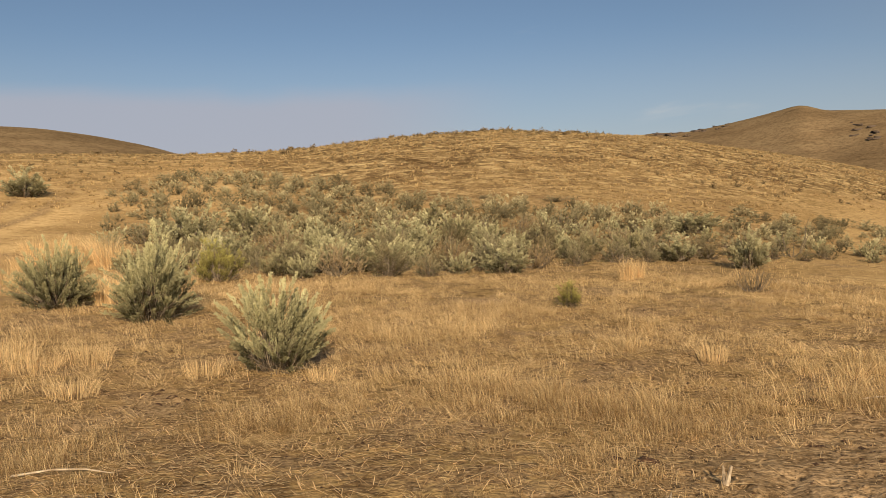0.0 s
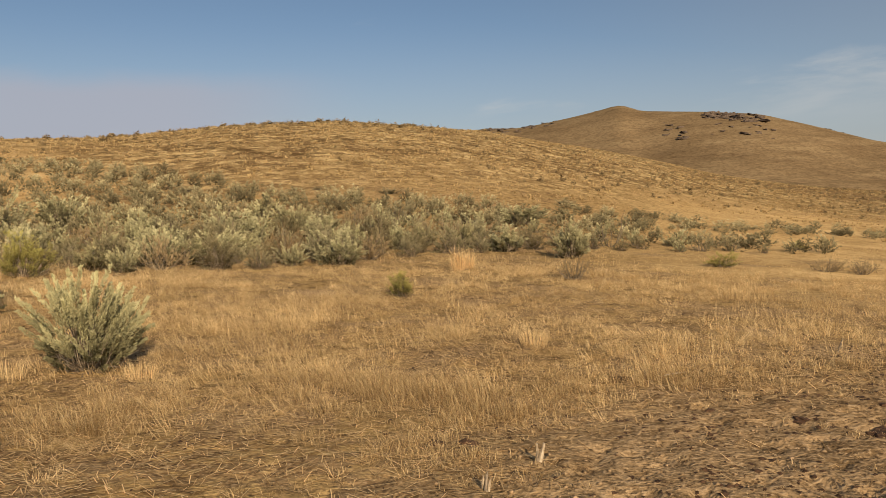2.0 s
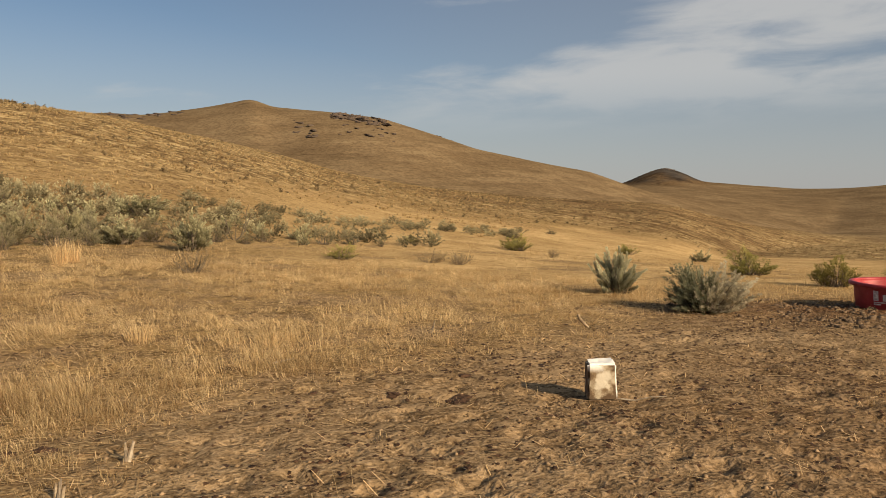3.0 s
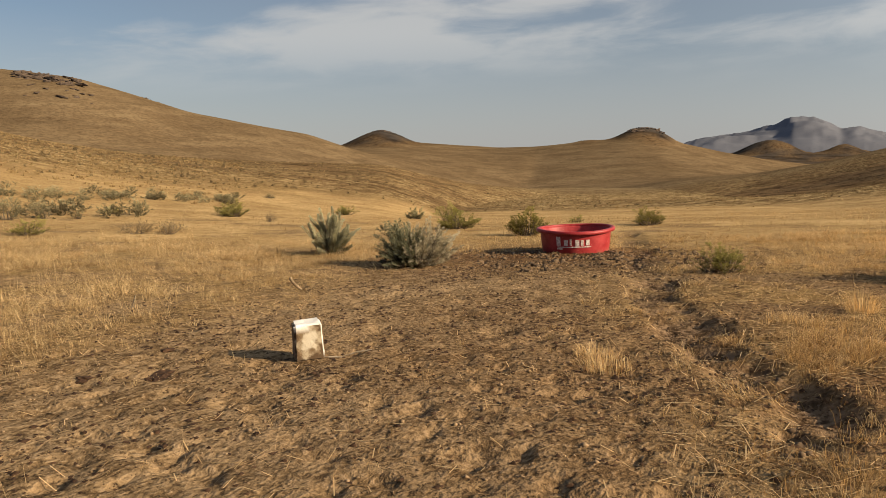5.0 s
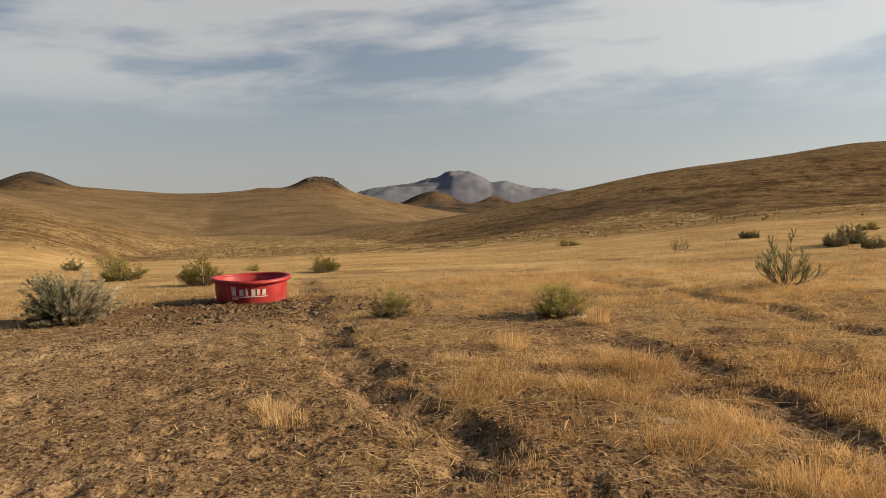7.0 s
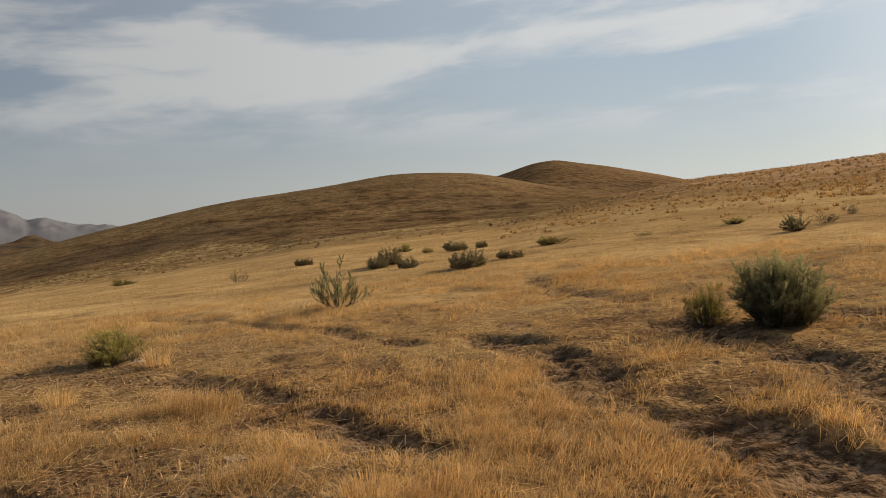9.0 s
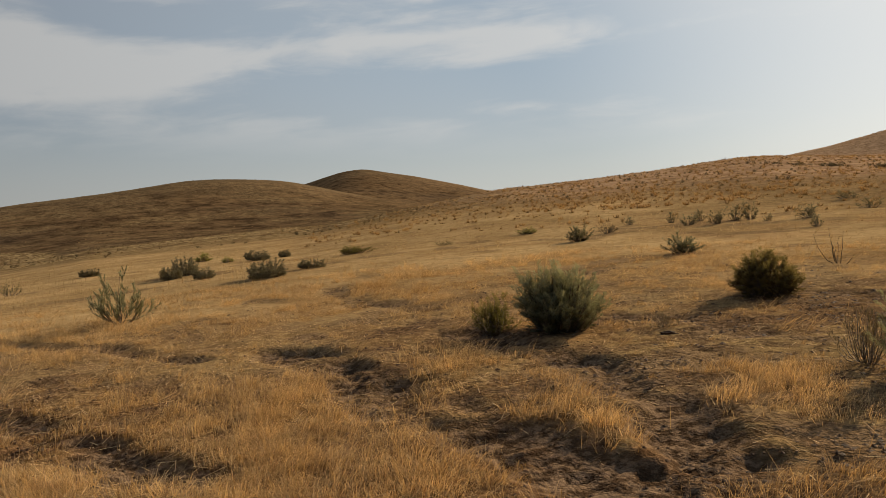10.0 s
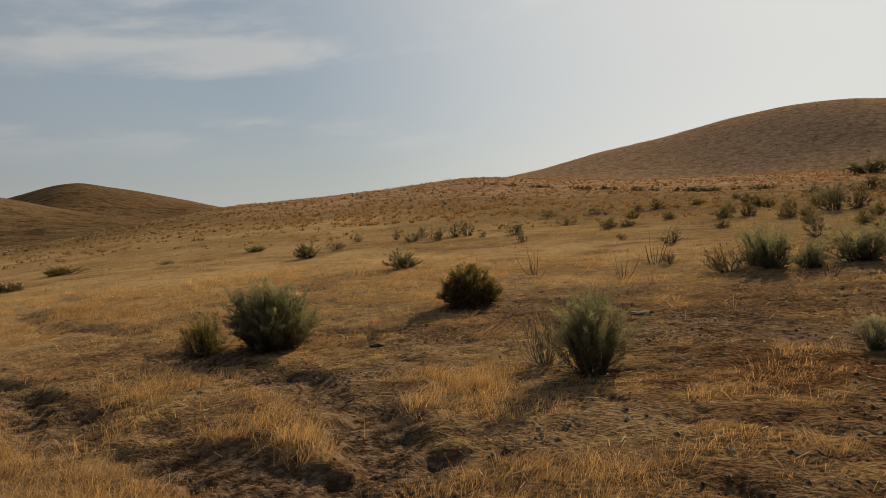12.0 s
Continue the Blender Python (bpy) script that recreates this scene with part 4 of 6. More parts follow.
DOMES = [shrub("dome", 101 + i, 150, 5, 12, 0.06, SAGE_DARK, 0.3, 0.02, dome=0.5, wide=0.2, low=0.25, spike=0.07, fuzz=0.8, bends=4, crowns=1, splay=0.97, flare=0.36, uneven=0.3) for i in range(2)]
SPARSE = [shrub("sparse", 91, 40, 6, 22, 0.055, SAGE, 0.35, 0.2, wide=0.14, spike=0.18)]
TWIGS = [shrub("twigs", 95 + i, 14, 2, 2, 0.04, DRY_LEAF, 0.6, 0.8) for i in range(2)]

# x, y, width, height
SAGE_NEAR = [(-1.86, 8.51, 1.12, 1.03), (-4.5, 12.03, 1.42, 1.42), (-6.6, 13.36, 1.45, 1.12), (11.85, 9.54, 0.86, 0.86), (10.83, 6.95, 1.16, 0.74),
             (1.13, -7.52, 0.3, 0.31)]
SAGE_UPRIGHT = [(6.66, -6.36, 0.94, 0.70), (2.93, -6.2, 0.66, 0.66)]
SLOPE_SAGE = [(3.15, -13.34, 0.82, 0.68), (2.61, -13.28, 0.5, 0.44), (2.03, -14.22, 1.2, 0.6), (3.5, -13.95, 0.6, 0.7), (1.2, -14.6, 1.0, 0.62)]
SLOPE_DARK = [(3.48, -18.95, 0.56, 0.52), (6.46, -18.44, 0.51, 0.38), (4.68, -28.8, 1.4, 1.03), (4.0, -29.2, 1.0, 0.8), (5.07, -41.39, 2.0, 0.67), (3.6, -41.9, 1.8, 0.6), (17.19, -21.86, 0.39, 0.39), (15.64, -20.68, 0.58, 0.4),
              (14.78, -20.88, 0.57, 0.46), (15.32, -22.56, 0.57, 0.53), (15.08, -23.03, 0.54, 0.65), (13.67, -21.79, 0.32, 0.25), (16.4, -22.3, 0.5, 0.4), (15.95, -30.78, 0.88, 0.37), (14.23, -31.61, 0.6, 0.4),
              (13.25, -27.1, 0.73, 0.39), (13.68, -31.52, 0.3, 0.3), (12.9, -22.6, 0.77, 0.47), (11.14, -19.81, 0.41, 0.35), (12.66, -32.58, 0.51, 0.33), (1.6, -24.4, 0.9, 0.5), (0.9, -30.2, 1.2, 0.6),
              (2.2, -20.6, 0.8, 0.5), (1.3, -19.2, 0.9, 0.55), (18.6, -21.4, 0.45, 0.3), (7.4, -41.0, 1.0, 0.45), (10.2, -38.5, 0.8, 0.35)]
SLOPE_GREEN = [(10.57, -24.35, 0.75, 0.42), (10.1, -24.9, 0.6, 0.36), (12.17, -33.51, 0.78, 0.52), (7.62, -27.13, 0.8, 0.55), (7.0, -27.5, 0.7, 0.5), (5.52, -26.19, 0.75, 0.5), (4.9, -25.8, 0.6, 0.42), (8.22, -33.85, 0.9, 0.58),
               (7.6, -33.2, 0.7, 0.45), (6.53, -22.8, 0.5, 0.3), (8.42, -30.66, 0.65, 0.4), (9.6, -27.5, 0.6, 0.38), (6.3, -30.5, 0.7, 0.45), (4.4, -23.6, 0.6, 0.36), (11.6, -29.3, 0.7, 0.4), (3.1, -26.4, 0.7, 0.45),
               (9.1, -36.2, 0.8, 0.45), (6.1, -36.9, 0.8, 0.45), (5.6, -31.9, 0.8, 0.5), (11.2, -35.8, 0.7, 0.4), (3.2, -32.6, 0.8, 0.5), (2.0, -29.0, 0.8, 0.5), (3.0, -22.8, 0.6, 0.4)]
SAGE_MID = [(6.35, 21.45, 1.36, 0.77), (7.51, 19.49, 1.27, 1.02), (4.03, 22.17, 0.97, 0.77), (8.54, 27.13, 1.83, 0.69), (-18.68, 35.49, 2.3, 1.38), (-1.45, 23.67, 1.7, 1.02),
            (-8.41, 25.82, 2.14, 1.36), (-6.6, 26.75, 1.77, 1.08), (37.76, 25.19, 1.04, 0.71), (10.5, -13.54, 0.66, 0.43), 
            (15.55, -15.82, 0.68, 0.49), (7.21, -59.84, 2.99, 0.94)]
SAGE_DULL = [(2.89, 23.19, 1.51, 1.04), (1.17, 19.78, 1.21, 0.97), (6.32, 26.74, 1.67, 0.63), (-3.0, 23.88, 1.72, 1.03), (-3.71, 34.04, 1.1, 0.34), (1.72, 33.21, 0.52, 0.19),
             (4.65, 32.98, 1.19, 0.29), (36.76, 35.53, 0.73, 0.36)]
DRY_AT = [(0.04, 20.32, 1.31, 0.87), (-4.61, 22.5, 1.81, 0.9), (12.97, 16.78, 0.91, 0.39), (13.59, 16.29, 0.91, 0.42), (20.24, 19.34, 0.6, 0.36), (16.75, -18.25, 0.59, 0.35), (3.72, -12.97, 0.66, 0.45), (8.19, -19.73, 0.3, 0.23), (5.04, -14.12, 0.36, 0.28)]
GREEN_NEAR = [(-5.0, 17.31, 1.16, 0.93), (2.01, 12.87, 0.47, 0.43), (10.87, 2.17, 0.6, 0.39), (10.69, -0.06, 0.85, 0.42), (7.40, -6.03, 0.5, 0.47)]
GREEN_MID = [(10.58, 17.35, 0.7, 0.41), (21.15, 22.03, 1.09, 0.52), (31.46, 25.15, 1.01, 0.52), (19.85, 11.59, 1.39, 0.72), (17.56, 8.21, 1.07, 0.71), (22.84, 6.92, 1.05, 0.54),
             (28.75, 11.61, 0.57, 0.31), (22.02, 23.12, 1.09, 0.59), (17.44, 24.02, 0.72, 0.34), (53.66, -0.19, 1.52, 0.46),
             (31.24, -12.0, 0.58, 0.26), (23.83, -13.67, 1.15, 0.3), (35.66, -12.52, 0.96, 0.43), (20.79, -18.74, 0.74, 0.24)]
DOME_AT = [(24.21, -7.61, 0.69, 0.4), (25.06, -8.28, 0.8, 0.6), (22.08, -7.82, 0.6, 0.34), (18.74, -8.28, 1.0, 0.45), (29.35, -12.48, 0.98, 0.42), (19.96, -10.07, 0.72, 0.27), (29.21, -13.54, 0.51, 0.3), (34.04, -7.42, 0.86, 0.32)]
BLOOM_AT = [(6.05, -9.25, 0.78, 0.55)]
PALE_AT = [(5.81, 14.84, 0.86, 0.52), (28.37, -3.85, 0.72, 0.56), (5.71, -6.89, 0.31, 0.18), (21.41, -15.56, 0.67, 0.22), (3.42, -6.33, 0.46, 0.46)]
TWIG_AT = [(10.13, 23.07, 0.45, 0.61), (6.78, -12.43, 0.42, 0.5), (5.03, -11.95, 0.16, 0.26), (4.29, -11.14, 0.14, 0.22), (5.32, -14.12, 0.22, 0.36), (3.87, -14.92, 0.22, 0.52), (2.2, -12.3, 0.15, 0.2)]


def join_plants(name, label, category, placed):
    """Many far plants as one mesh: (parts, pose) for each."""
    verts, tints = [], []
    for k, (parts, m) in enumerate(placed):
        me = dict(parts)["foliage"]
        co = np.empty(len(me.vertices) * 3, np.float32)
        me.vertices.foreach_get("co", co)
        tint = np.empty(len(me.vertices), np.float32)
        me.attributes["tint"].data.foreach_get("value", tint)
        a = np.array(m)
        verts.append(co.reshape(-1, 3) @ a[:3, :3].T + a[:3, 3])
        tints.append(np.clip(tint * FAR_TONES[k % len(FAR_TONES)], 0, 1))
    verts = np.concatenate(verts)
    me = mesh_from(name, verts, np.arange(len(verts)).reshape(-1, 3), tint=np.concatenate(tints))
    me.materials.append(SAGE_FAR)
    tagged(new(name, me), label, category, kind="stuff")


FAR_TONES = (0.9, 0.35, 0.7, 0.5, 1.0, 0.25, 0.6, 0.8, 0.45)


def plant_all():
    rng = random.Random(5)
    rows = [
        (SAGE_NEAR, NEAR_SAGE, "sagebrush", "silver-green sagebrush with woody base on dry ground", "sagebrush", "sagebrush on the flat"),
        (SAGE_UPRIGHT, UPRIGHT_SAGE, "sagebrush", "dense upright dark grey-green sagebrush in dry grass", "sagebrush", "sagebrush on the flat"),
        (SLOPE_SAGE, SHADE_SAGE, "sagebrush", "grey sagebrush with dark shaded heart on the slope", "sagebrush", "shrubs on the slope"),
        (SLOPE_DARK, LOW_DARK, "sagebrush", "small dark sagebrush on the backlit slope", "sagebrush", "shrubs on the slope"),
        (SLOPE_GREEN, KHAKI_SCRUB, "rabbitbrush", "small khaki rabbitbrush on the backlit slope", "rabbitbrush", "shrubs on the slope"),
        (SAGE_MID, MID_SAGE, "sagebrush", "grey-green sagebrush standing in dry golden grass", "sagebrush", "sagebrush on the flat"),
        (SAGE_DULL, DARK_SAGE, "sagebrush", "dull dark sagebrush with much bare wood", "sagebrush", "sagebrush on the flat"),
        (DRY_AT, DRY_SHRUB, "dry_shrub", "withered brown shrub with sparse shrivelled leaves", "shrub", "dry shrubs"),
        (GREEN_NEAR, NEAR_GREEN, "rabbitbrush", "rounded green rabbitbrush beside the trampled ground", "rabbitbrush", "rabbitbrush"),
        (GREEN_MID, MID_GREEN, "rabbitbrush", "rounded olive-green rabbitbrush in golden grass", "rabbitbrush", "rabbitbrush"),
        (DOME_AT, DOMES, "domed_shrub", "dark domed shrub standing in blond grass", "shrub", "domed shrubs"),
        (BLOOM_AT, YELLOW_TOP, "rabbitbrush", "domed dark rabbitbrush with yellowish flower tops", "rabbitbrush", "rabbitbrush"),
        (PALE_AT, PALE, "small_shrub", "small pale yellow-green shrub in dry grass", "shrub", "small shrubs"),
        ([(13.7, -3.58, 1.05, 0.9)], SPARSE, "sagebrush", "sparse open sagebrush with thin grey stems", "sagebrush", "sagebrush on the flat"),
        (TWIG_AT, TWIGS, "dead_shrub", "leafless dead shrub of thin bare twigs", "dead shrub", "dead shrubs"),
    ]
    for places, kinds, name, label, category, group in rows:
        for i, (x, y, w, h) in enumerate(places):
            turn = 0 if kinds is NEAR_SAGE else rng.uniform(0, 360)
            plant(kinds[i % len(kinds)], name, label, category, group, x, y, w * 1.02, h, turn, (rng.uniform(-4, 4), rng.uniform(-4, 4)))
    # the thick belt of sagebrush below the hill
    placed = [(x, y) for places, *_ in rows for x, y, _, _ in places]
    tries = 0
    count = 0
    beyond = []
    while count < 380 and tries < 18000:
        tries += 1
        b, r = rng.uniform(-38, 23), rng.uniform(17, 58)
        x, y = -math.sin(radians(b)) * r, math.cos(radians(b)) * r
        low = 17.5 + max(0, -b - 2) * 0.30 + max(0, b - 8) * 0.1
        high = 32 + max(0, b) * 1.15 - max(0, -b - 14) * 0.1
        if (abs(x + 17.6) < 2.2 and y > 26) or rng.random() < (b - 12) / 13 or rng.random() < (r - 27) / 30:
            continue
        if not low < r < high or (b < -16 and rng.random() < 0.5):
            continue
        if any(math.hypot(x - px, y - py) < 0.78 for px, py in placed):
            continue
        placed.append((x, y))
        count += 1
        full = r < 25
        kind, label = rng.choice([(MID_SAGE if full else LOW_SAGE, "grey-green sagebrush in the thick belt below the hill")] * 5 + [(DARK_SAGE if full else LOW_DARK, "dull dark sagebrush in the thick belt below the hill")] * 4 + [(DRY_SHRUB, "withered brown shrub among sagebrush")])
        if r > 27.5:
            kind = LOW_SAGE if rng.random() < 0.6 else LOW_DARK
            h = rng.uniform(0.3, 0.7)
            wide = h * rng.uniform(1.1, 1.8)
            beyond.append((rng.choice(kind), pose(x, y, spot(x, y) - 0.01, rng.uniform(-5, 5), rng.uniform(-5, 5), rng.uniform(0, 360)) @ Matrix.Diagonal((wide, wide, h, 1))))
            continue
        h = rng.uniform(0.46, 0.95) * (1 if r < 30 else 0.75) * (0.72 if b < -16 else 1)
        plant(rng.choice(kind), "sagebrush" if kind is not DRY_SHRUB else "dry_shrub", label, "sagebrush" if kind is not DRY_SHRUB else "shrub",
              "sagebrush belt", x, y, h * rng.uniform(1.1, 1.7), h, rng.uniform(0, 360), (rng.uniform(-5, 5), rng.uniform(-5, 5)))


    # low dull sagebrush strung along the foot of the hill beyond the belt
    for k in range(110):
        b = rng.uniform(-44, -20)
        r = rng.uniform(31, 35) + max(0, -b - 25) * 0.55 + rng.gauss(0, 1.2)
        h, x, y = rng.uniform(0.2, 0.48), -math.sin(radians(b)) * r, math.cos(radians(b)) * r
        wide = h * rng.uniform(1.4, 2.4)
        beyond.append((rng.choice(LOW_DARK + LOW_SAGE[:1]), pose(x, y, spot(x, y) - 0.01, 0, 0, rng.uniform(0, 360)) @ Matrix.Diagonal((wide, wide, h, 1))))
    join_plants("sagebrush_thicket", "grey and dull sagebrush running along the foot of the hill", "sagebrush", beyond)


plant_all()


def far_brush():
    """Small dark shrubs on the hillsides and along the crests, too many and too far to count."""
    rng = np.random.default_rng(77)
    b, r = rng.uniform(-182, 38, 36000), np.exp(rng.uniform(np.log(36), np.log(330), 36000))
    x, y = -np.sin(np.radians(b)) * r, np.cos(np.radians(b)) * r
    # shares: the near hill's face is thinly set, its right flank and the hill across the valley thickly
    share = np.interp(b, [-182, -150, -128, -110, -92, -74, -66, -50, -34, -20, 5, 20, 38], [.35, .4, .45, .5, .6, .6, .6, .9, .8, .3, .25, .3, .3])
    first = np.interp(b, [-182, -130, -110, -95, -75, -60, -45, -20, 38], [34, 45, 60, 72, 84, 74, 60, 40, 38])
    share = share * np.interp(r / first, [1, 1.25, 2.5], [0.06, .7, 1.0]) * (0.25 + 1.4 * np.clip(waves(x, y, 24, 79) + 0.3, 0, 1)) * (r > first)
    keep = rng.random(len(b)) < 0.9 * share
    b, r = b[keep], r[keep]
    # a row of larger bushes along the near hill's crest
    cb = np.concatenate([rng.uniform(4, 24, 110), rng.uniform(-10, 4, 120), rng.uniform(-24, -10, 30)])
    cb = cb[rng.random(len(cb)) < 0.55 + 1.2 * waves(cb, cb * 0, 2.2, 83)]
    cb = np.concatenate([cb, rng.uniform(-182, -147, 520)])
    steps = np.linspace(55, 160, 106)
    brow = [steps[np.argmax((land(-np.sin(np.radians(k)) * steps, np.cos(np.radians(k)) * steps) - EYES) / steps)] for k in cb]
    brow = np.where(cb < -100, np.maximum(brow, 140), brow)
    cr = brow - np.where(cb > -100, rng.gamma(1.3, 2.6, len(cb)) + 0.6, rng.uniform(-0.5, 1.5, len(cb)))
    # brush strung along the break of the slope towards the sun
    hb = rng.uniform(-168, -146, 420)
    hr = np.interp(hb, [-168, -166, -163.5, -160.5, -157.5, -154.8, -152, -149.6, -147], [47.4, 47.6, 48.1, 50.7, 54.3, 58.2, 61.1, 64.4, 69]) + rng.normal(size=420) * 0.5
    broken = rng.random(420) < np.clip(0.35 + 1.6 * waves(hb * 3, hb * 0, 2.0, 116), 0.05, 1)
    hb, hr = hb[broken], hr[broken]
    row = np.concatenate([np.zeros(len(b)), np.where(cb > -100, 1.0, 0.4), np.full(len(hb), 0.2)])[:, None]
    b, r = np.concatenate([b, cb, hb]), np.concatenate([r, cr, hr])
    x, y = -np.sin(np.radians(b)) * r, np.cos(np.radians(b)) * r
    n = len(x)
    h = rng.uniform(0.08, 0.24, (n, 1)) * (1 + 0.35 * (rng.random((n, 1)) < 0.1) + 0.2 * row)
    h = np.where(row > 0.5, rng.uniform(0.2, 0.42, (n, 1)), np.where((row > 0.1) & (row < 0.3), rng.uniform(0.16, 0.36, (n, 1)), h))
    h = h * np.where((b < -104) & (r < 140), 0.72, 1.0)[:, None]
    w = h * rng.uniform(0.6, 1.0, (n, 1)) * (1 + 0.25 * row)
    base = np.stack([x, y, land(x, y)], -1)[:, None]
    # a ragged dome of twigs, with sprays standing out of it
    k = np.arange(6) * np.pi / 3
    rings = np.stack([np.concatenate([np.cos(k), np.cos(k + 0.5) * 0.86, [0.0]]), np.concatenate([np.sin(k), np.sin(k + 0.5) * 0.86, [0.0]]), np.concatenate([k * 0 - 0.1, k * 0 + 0.58, [0.92]])], -1)
    core = rings[None] * np.stack([w, w, h], -1) * rng.uniform(0.25, 0.95, (n, 13, 1)) + base
    q = np.arange(6)
    nx = (q + 1) % 6
    tri = np.concatenate([np.stack([q, nx, q + 6], -1), np.stack([q + 6, nx + 6, q * 0 + 12], -1)])
    ang, t = rng.random((n, 12)) * 2 * np.pi, np.sqrt(rng.random((n, 12)))
    c = np.stack([np.cos(ang) * t * w, np.sin(ang) * t * w, h * np.sqrt(1.02 - t ** 2) * rng.uniform(0.5, 1.05, (n, 12))], -1) + base
    spray = (c[:, :, None] + rng.normal(size=(n, 12, 3, 3)) * (h * 0.22)[:, :, None, None]).reshape(-1, 3)
    v = np.vstack([core.reshape(-1, 3), spray])
    faces = np.vstack([(tri[None] + np.arange(n)[:, None, None] * 13).reshape(-1, 3), np.arange(len(spray)).reshape(-1, 3) + n * 13])
    own = np.where(row > 0.5, 0.75, rng.random((n, 1)) * (1 - 0.5 * row))
    tint = np.concatenate([np.clip(rng.random((n, 13)) * 0.3 + own * 0.35, 0, 1).ravel(), np.repeat(np.clip(rng.random((n, 12)) * 0.6 * (1 - 0.3 * row) + own * 0.4, 0, 1).ravel(), 3)])
    me = mesh_from("hill_brush", v, faces, tint=tint)
    me.materials.append(BRUSH)
    tagged(new("hillside_brush", me), "small dark brush scattered over the dry hillsides", "brush", kind="stuff")


far_brush()


# ---- grass ------------------------------------------------------------
def thicket(name, label, rng, x, y, z, tuft, height, width, spread, lean, segs=True, tone=0.0, comb=0.0):
    """Grass blades: tuft blades at every place, bent outwards."""
    n = len(x)
    m = n * tuft
    bx = np.repeat(x, tuft) + rng.normal(size=m) * np.repeat(spread, tuft)
    by = np.repeat(y, tuft) + rng.normal(size=m) * np.repeat(spread, tuft)
    bz = np.repeat(z, tuft) - 0.01
    h = np.repeat(height, tuft) * rng.uniform(0.45, 1.15, m)
    # blades fan out from the heart of their tuft
    ox, oy = bx - np.repeat(x, tuft), by - np.repeat(y, tuft)
    a = np.arctan2(oy, ox) + rng.normal(size=m) * 0.8
    bend = np.abs(rng.normal(size=m)) * lean
    dx, dy = np.cos(a) * bend + WIND[0], np.sin(a) * bend + WIND[1]
    # every tuft is combed its own way
    dx, dy = dx + np.repeat(rng.normal(size=n) * comb, tuft), dy + np.repeat(rng.normal(size=n) * comb, tuft)
    f = rng.random(m) * np.pi
    wx, wy = np.cos(f) * width / 2, np.sin(f) * width / 2
    wx, wy = wx * rng.uniform(0.7, 1.4, m), wy * rng.uniform(0.7, 1.4, m)
    tip = np.stack([bx + dx * h, by + dy * h, bz + h * np.maximum(1 - 0.4 * bend, 0.25)], -1)
    left, right = np.stack([bx - wx, by - wy, bz], -1), np.stack([bx + wx, by + wy, bz], -1)
    patch = 0.20 * waves(x, y, 1.6, 111) + 0.16 * waves(x, y, 0.4, 112)
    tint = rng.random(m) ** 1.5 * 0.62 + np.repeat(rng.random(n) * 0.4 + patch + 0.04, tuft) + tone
    # each blade's tint runs from dark at the foot to pale at the tip
    if segs:
        mx = np.stack([bx + dx * h * 0.36, by + dy * h * 0.36, bz + h * 0.58], -1)
        side = np.stack([wx, wy, np.zeros(m)], -1) * 0.8
        v = np.stack([left, right, mx + side, mx - side, tip], 1).reshape(-1, 3)
        k = np.arange(m)[:, None] * 5
        tri = np.concatenate([k + [0, 1, 2], k + [0, 2, 3], k + [3, 2, 4]])
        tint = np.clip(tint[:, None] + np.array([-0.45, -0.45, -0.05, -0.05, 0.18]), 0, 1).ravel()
    else:
        v = np.stack([left, right, tip], 1).reshape(-1, 3)
        tri = np.arange(m * 3).reshape(-1, 3)
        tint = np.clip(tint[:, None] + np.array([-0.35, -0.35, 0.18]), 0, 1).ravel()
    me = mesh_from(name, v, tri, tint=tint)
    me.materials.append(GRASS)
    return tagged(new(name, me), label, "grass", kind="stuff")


WIND = (-0.22, -0.10)


def scatter(rng, count, r0, r1, b0=-184, b1=42, power=0.5):
    b = rng.uniform(b0, b1, count)
    r = r0 + (r1 - r0) * rng.random(count) ** power if power else np.exp(rng.uniform(np.log(r0), np.log(r1), count))
    return -np.sin(np.radians(b)) * r, np.cos(np.radians(b)) * r, r, b


def lushness(x, y):
    """How thick the grass stands."""
    patch = np.clip(0.46 + 0.9 * waves(x, y, 2.4, 91) + 0.65 * waves(x, y, 0.6, 92), 0, 1)
    trail, _ = trail_depth(x, y)
    b = bearing(x, y)
    side = np.interp(b, [-184, -150, -120, -95, -80, -60, -30, 0, 42], [.22, .3, .7, .75, .5, .8, .8, .8, .85])
    gaps = np.clip(0.62 + 1.5 * waves(x, y, 0.55, 93, 2) + 0.5 * waves(x, y, 0.2, 94, 1), 0.04, 1)
    return np.clip(np.maximum(patch * gaps * side, 0.6 * tongue(x, y)) * (1 - 0.96 * bareness(x, y)) * (1 - np.clip(trail * 1.4, 0, 1)), 0, 1)


